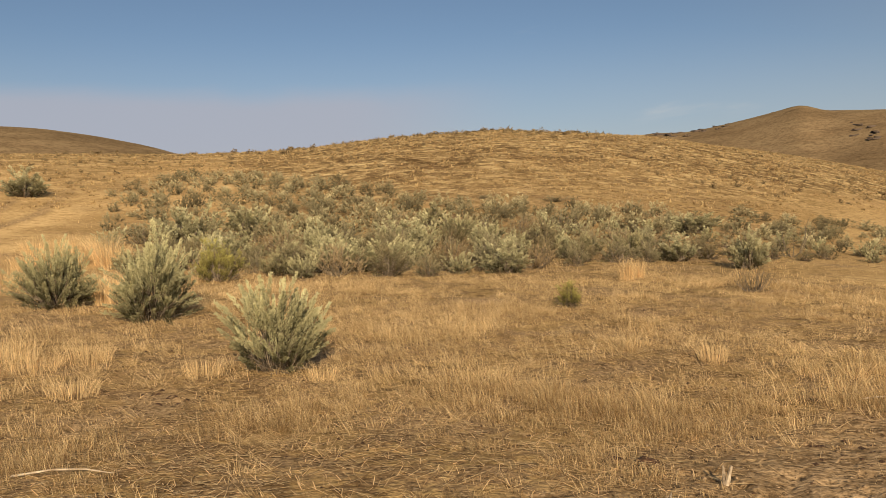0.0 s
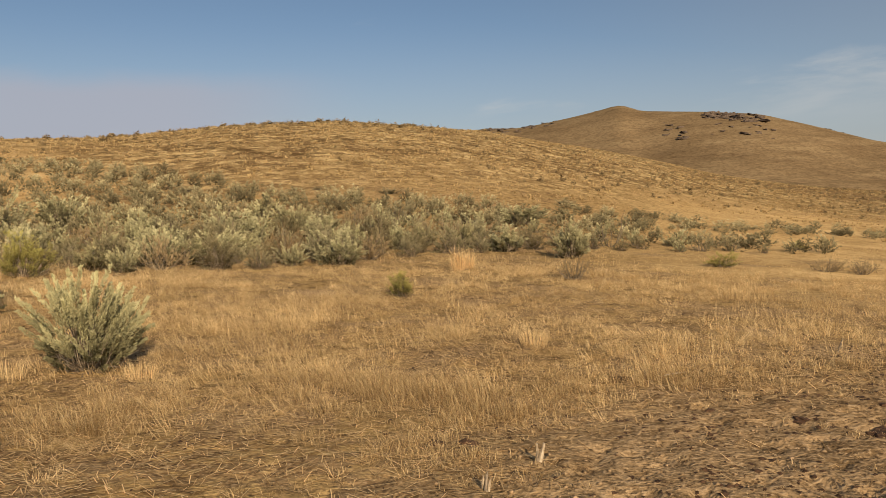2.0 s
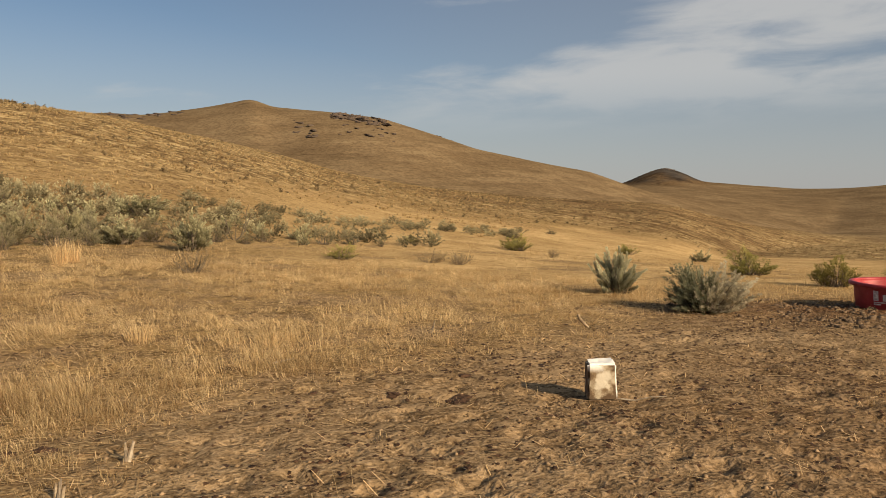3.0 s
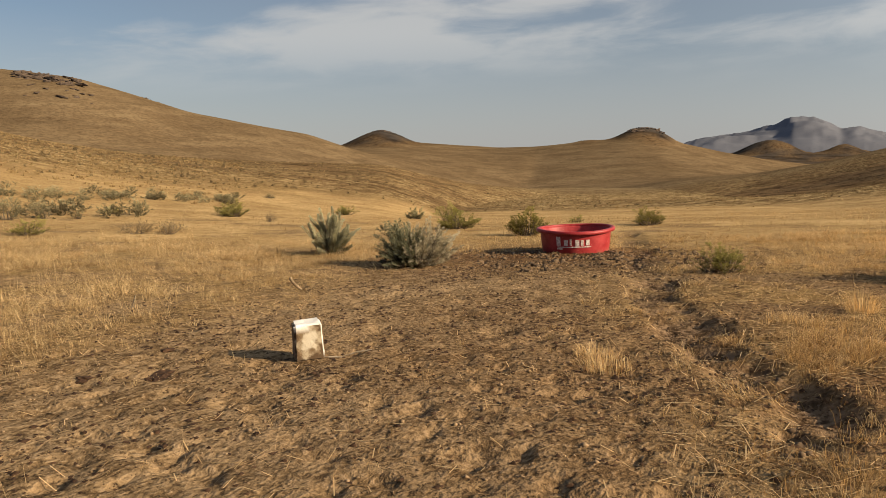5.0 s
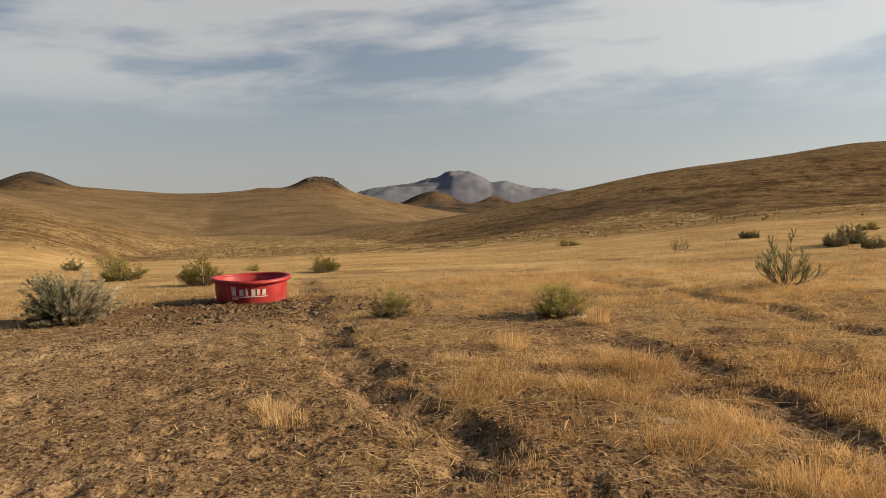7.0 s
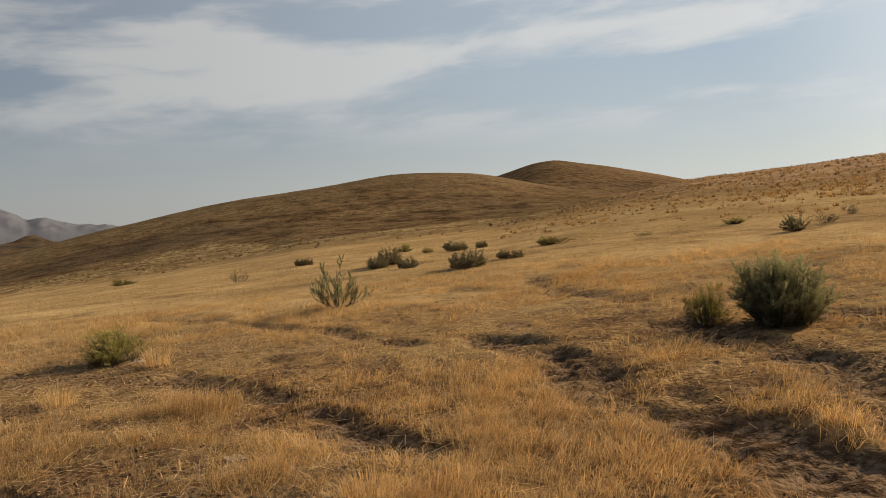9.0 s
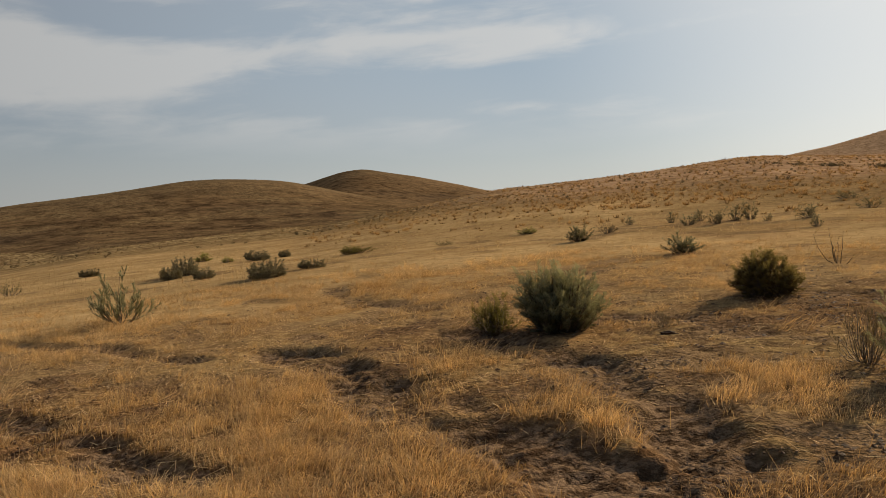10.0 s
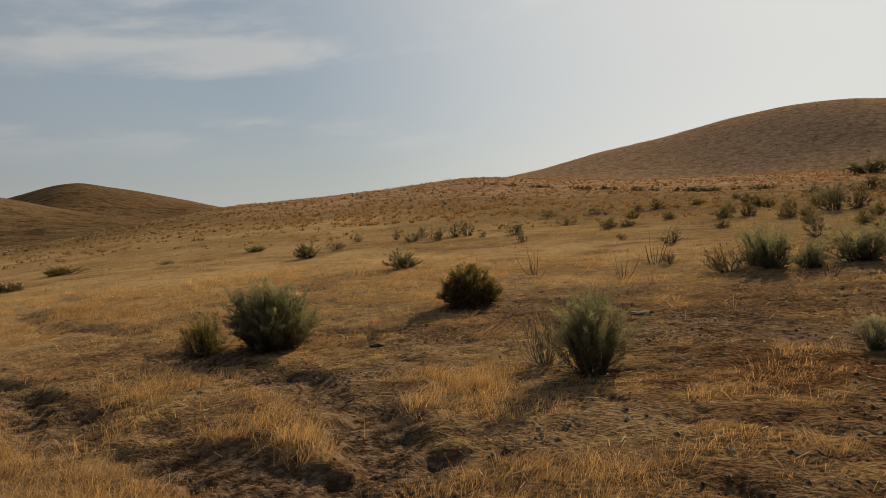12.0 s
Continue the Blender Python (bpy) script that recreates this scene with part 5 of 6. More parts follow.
def grow():
    rng = np.random.default_rng(303)
    # close to the camera: soft leaning tufts, then single stalks
    for name, count, r0, r1, tuft, wide, bent in (("dry_grass", 24000, 1.6, 7.6, 17, 0.0022, True), ("dry_grass_middle", 42000, 7.4, 17, 14, 0.0044, False)):
        x, y, r, b = scatter(rng, count, r0, r1, power=0.6)
        lush = lushness(x, y)
        keep = rng.random(len(x)) < lush * 2.4 * np.where(b > -70, np.interp(r, [3.5, 6.5], [.45, 1]), 0.9)
        x, y, lush, b = x[keep], y[keep], lush[keep], b[keep]
        tall = np.interp(b, [-184, -150, -125, -95, -75, -50, -20, 42], [.10, .13, .16, .15, .12, .13, .14, .16])
        r = np.hypot(x, y)
        tall = tall * np.where(b > -70, np.interp(r, [3.5, 6.5], [.5, 1]), 1)
        h = tall * (0.35 + 1.0 * lush) * rng.uniform(0.4, 1.5, len(x)) * (1 + 0.9 * np.clip(waves(x, y, 1.7, 115), 0, 1))
        thicket(name, "dry golden cheatgrass standing in loose tufts", rng, x, y, ground(x, y), tuft, h, wide, 0.02 + 0.05 * lush, 0.7, bent)
    x, y, r, b = scatter(rng, 22000, 1.6, 15, power=0.62)
    lush = lushness(x, y)
    keep = rng.random(len(x)) < (lush + 0.04) * np.interp(b, [-184, -150, -120], [.3, .5, 1])
    x, y = x[keep], y[keep]
    thicket("grass_stalks", "thin pale dry grass stalks", rng, x, y, ground(x, y), 3, rng.uniform(0.08, 0.26, len(x)), 0.0024, np.full(len(x), 0.09), 0.55, False, 0.2)
    x, y, r, b = scatter(rng, 6000, 7, 20, -44, 30, power=0.7)
    keep = rng.random(len(x)) < np.clip(-0.05 + 1.5 * waves(x, y, 1.5, 131) + 0.6 * waves(x, y, 0.5, 132, 2), 0, 1) * (1 - bareness(x, y))
    x, y = x[keep], y[keep]
    thicket("tall_grass_wisps", "tall pale grass standing in thin wisps", rng, x, y, ground(x, y), 16, rng.uniform(0.16, 0.38, len(x)), 0.0036, rng.uniform(0.03, 0.08, len(x)), 0.4, False, 0.25, 0.15)
    # soft combed clumps with gaps of soil between them
    for name, count, r0, r1, b0, b1, tuft, wide, bent, high in (("grass_clumps", 12000, 1.7, 8, -184, -72, 30, 0.0021, True, 0.105), ("grass_clumps_beyond", 15000, 8, 19, -184, -66, 22, 0.0045, False, 0.14),
                                                               ("grass_clumps_uphill", 15000, 4, 19, -66, 42, 25, 0.0040, False, 0.15)):
        x, y, r, b = scatter(rng, count, r0, r1, b0, b1, power=0.6)
        sun_side = np.interp(b, [-184, -165, -140, -110, -80, -66, -30, 42], [.18, .25, .5, .75, .6, .5, .55, .6])
        keep = rng.random(len(x)) < sun_side * (1 - bareness(x, y)) * np.maximum(np.clip(0.5 + 1.3 * waves(x, y, 1.3, 101) + 1.5 * waves(x, y, 0.5, 102, 2), 0.02, 1), 1.1 * tongue(x, y)) * (trail_depth(x, y)[0] < 0.25)
        x, y, b = x[keep], y[keep], b[keep]
        thicket(name, "blond dry grass in soft leaning clumps", rng, x, y, ground(x, y), tuft, high * rng.uniform(0.55, 1.35, len(x)) * (1 + 0.5 * tongue(x, y)), wide, rng.uniform(0.03, 0.09, len(x)), 0.75, bent, 0.2, 0.6)
    # behind the camera's stand
    x, y, r, b = scatter(rng, 5000, 1.6, 16, -318, -184, power=0.6)
    keep = rng.random(len(x)) < 0.9 * lushness(x, y) + 0.05
    x, y = x[keep], y[keep]
    thicket("grass_clumps_behind", "blond dry grass in soft leaning clumps", rng, x, y, ground(x, y), 18, 0.15 * rng.uniform(0.55, 1.35, len(x)), 0.007, rng.uniform(0.03, 0.09, len(x)), 0.55, False, 0.15, 0.5)
    # further out
    x, y, r, b = scatter(rng, 46000, 15, 60, power=1.05)
    lush = lushness(x, y)
    keep = rng.random(len(x)) < lush + 0.15
    x, y, r = x[keep], y[keep], r[keep]
    thicket("dry_grass_field", "dry golden grass covering the flat", rng, x, y, ground(x, y), 7, rng.uniform(0.08, 0.2, len(x)), 0.0095, np.full(len(x), 0.16), 0.9, False, 0.1)
    # bunches on the slopes
    x, y, r, b = scatter(rng, 80000, 22, 300, power=0)
    thin = np.interp(b, [-184, -128, -112, -45, -26, 42], [.9, .8, .1, .1, .8, .8]) + 0.45 * np.clip((r - 75) / 30, 0, 1) * (b > -80) * (b < -26)
    reach = np.where(b < -132, 300, 210)
    keep = (rng.random(len(x)) < (0.5 + 0.7 * waves(x, y, 7, 95)) * np.clip((r - 16) / 14, 0.3, 1) * thin) & (r < reach) & (r > 36) & ((r > 74) | (b > -24) | (b < -116))
    x, y, r = x[keep], y[keep], r[keep]
    # taller tussocks against the light
    x2, y2, r2, b2 = scatter(rng, 27000, 30, 310, -184, -126, power=0)
    keep = rng.random(len(x2)) < np.clip((r2 - 30) / 90, 0.25, 1) * np.clip(0.62 + 0.7 * waves(x2, y2, 9, 96), 0, 1) * np.clip((-126 - b2) / 8, 0, 1)
    # the near hill's face is thickly dotted
    x3, y3, r3, b3 = scatter(rng, 26000, 38, 125, -44, 32, power=0.55)
    keep3 = rng.random(len(x3)) < np.clip(0.55 + 0.9 * waves(x3, y3, 6, 113) + 0.5 * waves(x3, y3, 20, 114), 0.05, 1)
    x3, y3 = x3[keep3], y3[keep3]
    x, y = np.append(x, x3), np.append(y, y3)
    x, y, big = np.append(x, x2[keep]), np.append(y, y2[keep]), np.append(np.zeros(len(x)), np.ones(keep.sum()))[:, None]
    n, per = len(x), 6
    h = rng.uniform(0.10, 0.24, (n, 1)) * (1 + 0.4 * big * np.clip((np.hypot(x, y) - 110) / 40, -0.3, 1)[:, None])
    ang, t = rng.random((n, per)) * 2 * np.pi, np.sqrt(rng.random((n, per)))
    out = np.stack([np.cos(ang) * t, np.sin(ang) * t, np.zeros((n, per))], -1)
    foot = np.stack([x, y, land(x, y) - 0.02], -1)[:, None] + out * (h * 0.35)[..., None]
    tip = foot + out * (h * 0.55)[..., None] + np.array([0, 0, 1.0]) * (h * rng.uniform(0.6, 1.1, (n, per)) * (1.05 - 0.4 * t))[..., None]
    side = rng.normal(size=(n, per, 3)) * np.array([1, 1, 0.2])
    side *= (h * 0.22)[..., None] / np.linalg.norm(side, axis=-1, keepdims=True)
    v = np.stack([foot - side, foot + side, tip], 2).reshape(-1, 3)
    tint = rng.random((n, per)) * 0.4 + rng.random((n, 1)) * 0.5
    # light tops and shaded feet of the tussocks, put into the tint
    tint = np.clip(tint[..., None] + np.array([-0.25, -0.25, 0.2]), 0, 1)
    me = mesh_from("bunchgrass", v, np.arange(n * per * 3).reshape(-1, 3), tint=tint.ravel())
    me.materials.append(BUNCH)
    tagged(new("bunchgrass", me), "pale bunchgrass dotted over the hillsides", "grass", kind="stuff")


grow()


def litter():
    """Straw lying on the soil."""
    rng = np.random.default_rng(404)
    x, y, r, b = scatter(rng, 130000, 1.8, 13, power=0.6)
    keep = rng.random(len(x)) < (0.07 + 0.93 * (1 - bareness(x, y))) * np.clip(0.7 + waves(x, y, 1.1, 98), 0.1, 1) * (1 - 0.85 * trail_depth(x, y)[0]) * np.interp(b, [-184, -150, -120, -95], [.06, .12, .5, 1])
    x, y = x[keep], y[keep]
    n = len(x)
    a, l = rng.random(n) * np.pi * 2, rng.uniform(0.04, 0.19, n)
    dx, dy = np.cos(a) * l, np.sin(a) * l
    px, py = -np.sin(a) * 0.0028, np.cos(a) * 0.0028
    z0, z1 = ground(x, y) + 0.010, ground(x + dx, y + dy) + 0.010 + rng.random(n) * 0.006
    v = np.stack([np.stack([x - px, y - py, z0], -1), np.stack([x + px, y + py, z0], -1), np.stack([x + dx + px, y + dy + py, z1], -1), np.stack([x + dx - px, y + dy - py, z1], -1)], 1).reshape(-1, 3)
    k = np.arange(n)[:, None] * 4
    me = mesh_from("straw", v, np.concatenate([k + [0, 1, 2], k + [0, 2, 3]]), tint=np.repeat(rng.random(n), 4))
    me.materials.append(GRASS)
    tagged(new("straw_litter", me), "loose dry straw lying on the soil", "straw", kind="stuff")


litter()


def lump(bm, x, y, z, size, rng, flat=0.6, detail=1):
    m = Matrix.LocRotScale((x, y, z), Euler((0, 0, rng.uniform(0, 6.28))), (size * rng.uniform(0.7, 1.3), size * rng.uniform(0.7, 1.2), size * flat))
    for v in bmesh.ops.create_icosphere(bm, subdivisions=detail, radius=1, matrix=m)["verts"]:
        v.co += noise.noise_vector(v.co * (1.3 / size)) * size * 0.35


def clods():
    rng = np.random.default_rng(505)
    x, y, r, b = scatter(rng, 34000, 2.0, 15, -112, -2, power=0.6)
    keep = rng.random(len(x)) < bareness(x, y) * (0.25 + 0.75 * np.clip(waves(x, y, 1.3, 97) + .4, 0, 1))
    x, y = x[keep], y[keep]
    n = len(x)
    s = 0.005 + 0.016 * rng.random(n) ** 3
    unit = np.array([[1, 0, 0], [0, 1, 0], [-1, 0, 0], [0, -1, 0], [0.2, 0.1, 0.55], [0, 0, -0.5]])
    tri = np.array([[0, 1, 4], [1, 2, 4], [2, 3, 4], [3, 0, 4], [1, 0, 5], [2, 1, 5], [3, 2, 5], [0, 3, 5]])
    v = unit[None] * s[:, None, None] * rng.uniform(0.3, 1.5, (n, 6, 3)) + np.stack([x, y, ground(x, y) + s * 0.2], -1)[:, None]
    me = mesh_from("clods", v.reshape(-1, 3), (tri[None] + np.arange(n)[:, None, None] * 6).reshape(-1, 3), smooth=False)
    me.materials.append(CLOD)
    tagged(new("soil_clods", me), "crumbly brown clods of trampled soil", "soil", kind="stuff")


clods()


def crumbs():
    rng = np.random.default_rng(606)
    x, y, r, b = scatter(rng, 120000, 2.0, 15, -182, 30, power=0.6)
    keep = rng.random(len(x)) < (0.12 + 0.6 * bareness(x, y)) * np.interp(b, [-182, -120, -90, -50, 30], [1.8, 1.6, 1.5, 1.5, 1.2]) * np.clip(0.4 + 1.0 * waves(x, y, 0.9, 99), 0.06, 1)
    x, y = x[keep], y[keep]
    n = len(x)
    s = 0.006 + 0.026 * rng.random(n) ** 2.6
    unit = np.array([[1, 0, 0], [-0.5, 0.9, 0], [-0.5, -0.9, 0], [0.1, 0.1, 0.45]])
    tri = np.array([[0, 1, 3], [1, 2, 3], [2, 0, 3]])
    v = unit[None] * s[:, None, None] * rng.uniform(0.4, 1.5, (n, 4, 3)) + np.stack([x, y, ground(x, y) + 0.001], -1)[:, None]
    me = mesh_from("crumbs", v.reshape(-1, 3), (tri[None] + np.arange(n)[:, None, None] * 4).reshape(-1, 3))
    me.materials.append(DUNG)
    tagged(new("dung_crumbs", me), "dark crumbs of dried dung on the soil", "dung crumbs", kind="stuff")


crumbs()


def rubble():
    """Broken dark clods along the edges of the trodden trails."""
    rng = np.random.default_rng(707)
    places = []
    for pts, half, depth in TRAILS:
        for (ax, ay), (bx, by) in zip(pts, pts[1:]):
            long = math.hypot(bx - ax, by - ay)
            n = int(long * 150 * half / 0.17 * (depth > 0.045))
            s = rng.random(n)
            off = rng.choice([-1, 1], n) * half * np.abs(1.0 + rng.normal(size=n) * 0.55)
            places.append(np.stack([ax + (bx - ax) * s - (by - ay) / long * off, ay + (by - ay) * s + (bx - ax) / long * off], -1))
    places.append(np.array([12.5, 5.0]) + rng.normal(size=(2600, 2)) * np.array([1.0, 1.3]))
    x, y = np.concatenate(places).T
    chunky = np.arange(len(x)) >= len(x) - 2600
    keep = (np.hypot(x, y) < 16) & (rng.random(len(x)) < np.clip(0.45 + 1.4 * waves(x, y, 0.5, 108), 0.03, 1))
    x, y, chunky = x[keep], y[keep], chunky[keep]
    n = len(x)
    s = np.where(chunky, 0.012 + 0.05 * rng.random(n) ** 2, (0.006 + 0.024 * rng.random(n) ** 3) * np.where(y < -1.5, 0.55, 1.0))
    unit = np.array([[1, 0, 0], [0, 1, 0], [-1, 0, 0], [0, -1, 0], [0.5, 0.5, 0.55], [-0.5, 0.5, 0.6], [-0.5, -0.5, 0.55], [0.5, -0.5, 0.6]])
    tri = np.array([[0, 1, 4], [1, 5, 4], [1, 2, 5], [2, 6, 5], [2, 3, 6], [3, 7, 6], [3, 0, 7], [0, 4, 7], [4, 5, 6], [4, 6, 7]])
    v = unit[None] * s[:, None, None] * rng.uniform(0.5, 1.4, (n, 8, 3)) + np.stack([x, y, ground(x, y) - s * 0.1], -1)[:, None]
    me = mesh_from("rubble", v.reshape(-1, 3), (tri[None] + np.arange(n)[:, None, None] * 8).reshape(-1, 3))
    me.materials.append(DARK_CLOD)
    tagged(new("trail_clods", me), "broken dark clods along the trodden trails", "soil", kind="stuff")


rubble()


# ---- things on the flat -----------------------------------------------
def part(name, bm, mat, parent, label="", smooth=False):
    me = bpy.data.meshes.new(name)
    bm.normal_update()
    for f in bm.faces:
        f.smooth = smooth
    bm.to_mesh(me)
    bm.free()
    me.materials.append(mat)
    ob = new(name, me)
    ob.parent = parent
    if label:
        tagged(ob, label)
    return ob


def lathe(profile, sides):
    bm = bmesh.new()
    rings = [[bm.verts.new((math.cos(2 * math.pi * k / sides) * r, math.sin(2 * math.pi * k / sides) * r, z)) for k in range(sides)] for r, z in profile]
    for a, b in zip(rings, rings[1:]):
        for k in range(sides):
            bm.faces.new((a[k], a[(k + 1) % sides], b[(k + 1) % sides], b[k]))
    bm.faces.new(rings[-1][::-1])
    return bm


def feed_tub(x, y, width, height, turn):
    tub = new("feed_tub")
    tagged(tub, "round red plastic cattle feed tub with white lettering on trampled soil", "feed tub")
    tub.matrix_basis = pose(x, y, spot(x, y) - 0.035, 0.8, -0.6, turn)
    R, H = width / 2, height
    low = R * 0.835
    wall = [(low - 0.05, 0.0), (low - 0.015, 0.006), (low, 0.03), (low + (R - 0.06 - low) * 0.5, H * 0.5), (R - 0.075, H * 0.84), (R - 0.07, H * 0.93),
            (R - 0.082, H * 0.93), (R - 0.09, H * 0.84), (low - 0.022, 0.05), (low - 0.05, 0.03)]
    bm = lathe(wall, 72)
    part("wall", bm, RED, tub, smooth=True)
    bm = bmesh.new()
    bmesh.ops.create_cone(bm, cap_ends=True, segments=72, radius1=low - 0.035, radius2=low - 0.03, depth=0.014, matrix=Matrix.Translation((0, 0, 0.033)))
    part("floor", bm, RED, tub)
    rim = [(R - 0.08, H * 0.925), (R - 0.03, H * 0.915), (R - 0.012, H * 0.875), (R - 0.002, H * 0.88), (R, H * 0.94), (R - 0.008, H * 0.985), (R - 0.03, H), (R - 0.07, H * 0.995), (R - 0.086, H * 0.97), (R - 0.08, H * 0.925)]
    bm = bmesh.new()
    n = 72
    rings = [[bm.verts.new((math.cos(2 * math.pi * k / n) * (r + 0.006 * math.sin(6 * math.pi * k / n)), math.sin(2 * math.pi * k / n) * (r + 0.006 * math.sin(6 * math.pi * k / n)), z + 0.008 * math.sin(4 * math.pi * k / n + 1))) for k in range(n)] for r, z in rim]
    for a, b in zip(rings, rings[1:]):
        for k in range(n):
            bm.faces.new((a[k], a[(k + 1) % n], b[(k + 1) % n], b[k]))
    part("rim", bm, RED, tub, smooth=True)
    # the maker's mark: plain white bars bent round the wall, on the side towards the camera's stand
    marks = [(-0.36, 0.115, 0.175, 0.0), (-0.20, 0.10, 0.115, 0.0), (-0.085, 0.05, 0.135, 0.0), (0.025, 0.105, 0.135, -0.02), (0.13, 0.075, 0.11, 0.0), (0.235, 0.10, 0.11, 0.0)]

    def bar(name, a0, wide, z0, tall):
        bm = bmesh.new()
        cols = max(2, int(wide / 0.025))
        up = []
        for i in range(cols + 1):
            a = a0 + wide * i / cols
            col = []
            for z in (z0, z0 + tall):
                r = low + (R - 0.06 - low) * z / H + 0.008
                ang = -math.pi / 2 + a / R
                col.append((bm.verts.new((math.cos(ang) * r, math.sin(ang) * r, z)), bm.verts.new((math.cos(ang) * (r - 0.012), math.sin(ang) * (r - 0.012), z))))
            up.append(col)
        for p, q in zip(up, up[1:]):
            bm.faces.new((p[0][0], q[0][0], q[1][0], p[1][0]))
            bm.faces.new((p[1][0], q[1][0], q[1][1], p[1][1]))
            bm.faces.new((p[0][1], q[0][1], q[0][0], p[0][0]))
        for e, flip in ((up[0], 1), (up[-1], 0)):
            loop = (e[0][0], e[1][0], e[1][1], e[0][1])
            bm.faces.new(loop[::-1] if flip else loop)
        part(name, bm, LETTERING, tub, "white printed bar")

    for a0, wide, tall, drop in marks:
        bar("mark", a0 + MARK_SHIFT, wide * 0.72, H * 0.47 + drop, tall * 0.9)
    bar("underline", -0.36 + MARK_SHIFT, 0.70, H * 0.40, 0.016)
    bar("mark", -0.36 + MARK_SHIFT, 0.12, H * 0.33, 0.022)
    return tub


MARK_SHIFT = -0.02
feed_tub(13.82, 5.42, 1.41, 0.49, -68)


def salt_block(x, y, turn):
    bm = bmesh.new()
    bmesh.ops.create_cube(bm, size=1, matrix=Matrix.Translation((0, 0, 0.146)) @ Matrix.Diagonal((0.232, 0.20, 0.292, 1)))
    bmesh.ops.bevel(bm, geom=bm.edges[:], offset=0.016, segments=2, affect="EDGES")
    bmesh.ops.subdivide_edges(bm, edges=bm.edges[:], cuts=4, use_grid_fill=True)
    for v in bm.verts:
        n = noise.noise_vector(v.co * 14) * 0.006
        v.co += n
        if v.co.z > 0.265:  # licked hollow on top, raised edges
            v.co.z -= 0.009 * max(0, 1 - math.hypot(v.co.x / 0.1, v.co.y / 0.085))
            v.co.z += 0.006 * max(0, v.co.x / 0.116) * (1 if v.co.y > -0.03 else 0.2)
        v.co.x *= 1 - 0.10 * (v.co.z / 0.31)
    me = bpy.data.meshes.new("salt_block")
    bm.to_mesh(me)
    bm.free()
    # marks the sunlit top and right side, coloured as bright bare salt
    lit_worn = me.attributes.new("lit_worn", "FLOAT", "POINT")
    for i, v in enumerate(me.vertices):
        edge = (abs(v.co.x) > 0.106 * (1 - 0.10 * v.co.z / 0.31)) and v.co.x > 0
        lit_worn.data[i].value = 1.0 if v.co.z > 0.278 or (edge and v.co.z > 0.06) else 0.0
    me.materials.append(SALT)
    ob = tagged(new("salt_block", me), "soiled white livestock salt block standing on bare soil", "salt block")
    ob.matrix_basis = pose(x, y, spot(x, y) + 0.004, 1.5, -1.5, turn)
    return ob


salt_block(4.993, 3.985, -42)


def stick(name, label, pts, thick, mat, category="stick"):
    cu = bpy.data.curves.new(name, "CURVE")
    cu.dimensions, cu.bevel_depth, cu.bevel_resolution, cu.use_fill_caps = "3D", thick, 2, True
    sp = cu.splines.new("POLY")
    sp.points.add(len(pts) - 1)
    for p, (x, y, up) in zip(sp.points, pts):
        p.co = (x, y, spot(x, y) + up, 1)
        p.radius = 1.0 - 0.5 * (p == sp.points[-1])
    cu.materials.append(mat)
    tmp = bpy.data.objects.new(name, cu)
    me = bpy.data.meshes.new_from_object(tmp)
    bpy.data.objects.remove(tmp)
    return tagged(new(name, me), label, category)


stick("stick", "pale crooked stick propped on bare soil", [(7.64, 6.64, 0.165), (7.655, 6.62, 0.11), (7.69, 6.58, 0.05), (7.73, 6.54, 0.015)], 0.02, DULL_WOOD)
stick("stick", "thin pale stick lying beside the salt block", [(4.98, 3.82, 0.02), (5.05, 3.7, 0.025), (5.12, 3.6, 0.05), (5.17, 3.5, 0.06)], 0.006, PALE_WOOD)
stick("stick", "short dead stick standing in dry grass", [(5.88, 7.36, 0.0), (5.9, 7.34, 0.07), (5.92, 7.33, 0.15)], 0.012, BARK)
stick("stick", "weathered branch lying in dry grass", [(-2.72, 4.80, 0.02), (-2.5, 4.88, 0.03), (-2.3, 4.9, 0.03), (-2.1, 4.84, 0.02)], 0.007, PALE_WOOD)
stick("stick", "small bleached twig lying on dry grass", [(3.55, 6.75, 0.02), (3.68, 6.77, 0.03), (3.8, 6.8, 0.03)], 0.006, PALE_WOOD)


def stump(x, y, size, rng):
    base = tagged(new("wood_stub"), "broken grey stub of a dead shrub in soil", "wood stub")
    base.matrix_basis = pose(x, y, spot(x, y) - 0.02, 0, 0, rng.uniform(0, 360))
    for k in range(4):
        bm = bmesh.new()
        a, h = k * 1.6 + rng.uniform(0, 1), size * rng.uniform(0.7, 1.1)
        m = Matrix.Translation((math.cos(a) * size * 0.14, math.sin(a) * size * 0.14, h / 2)) @ Euler((rng.uniform(-.3, .3), rng.uniform(-.3, .3), a)).to_matrix().to_4x4() @ Matrix.Diagonal((size * 0.22, size * 0.16, h, 1))
        bmesh.ops.create_cone(bm, cap_ends=True, segments=7, radius1=0.6, radius2=0.28, depth=1, matrix=m)
        for v in bm.verts:
            v.co += noise.noise_vector(v.co * 40) * size * 0.07
        part("splinter", bm, PALE_WOOD if k % 2 else BARK, base)


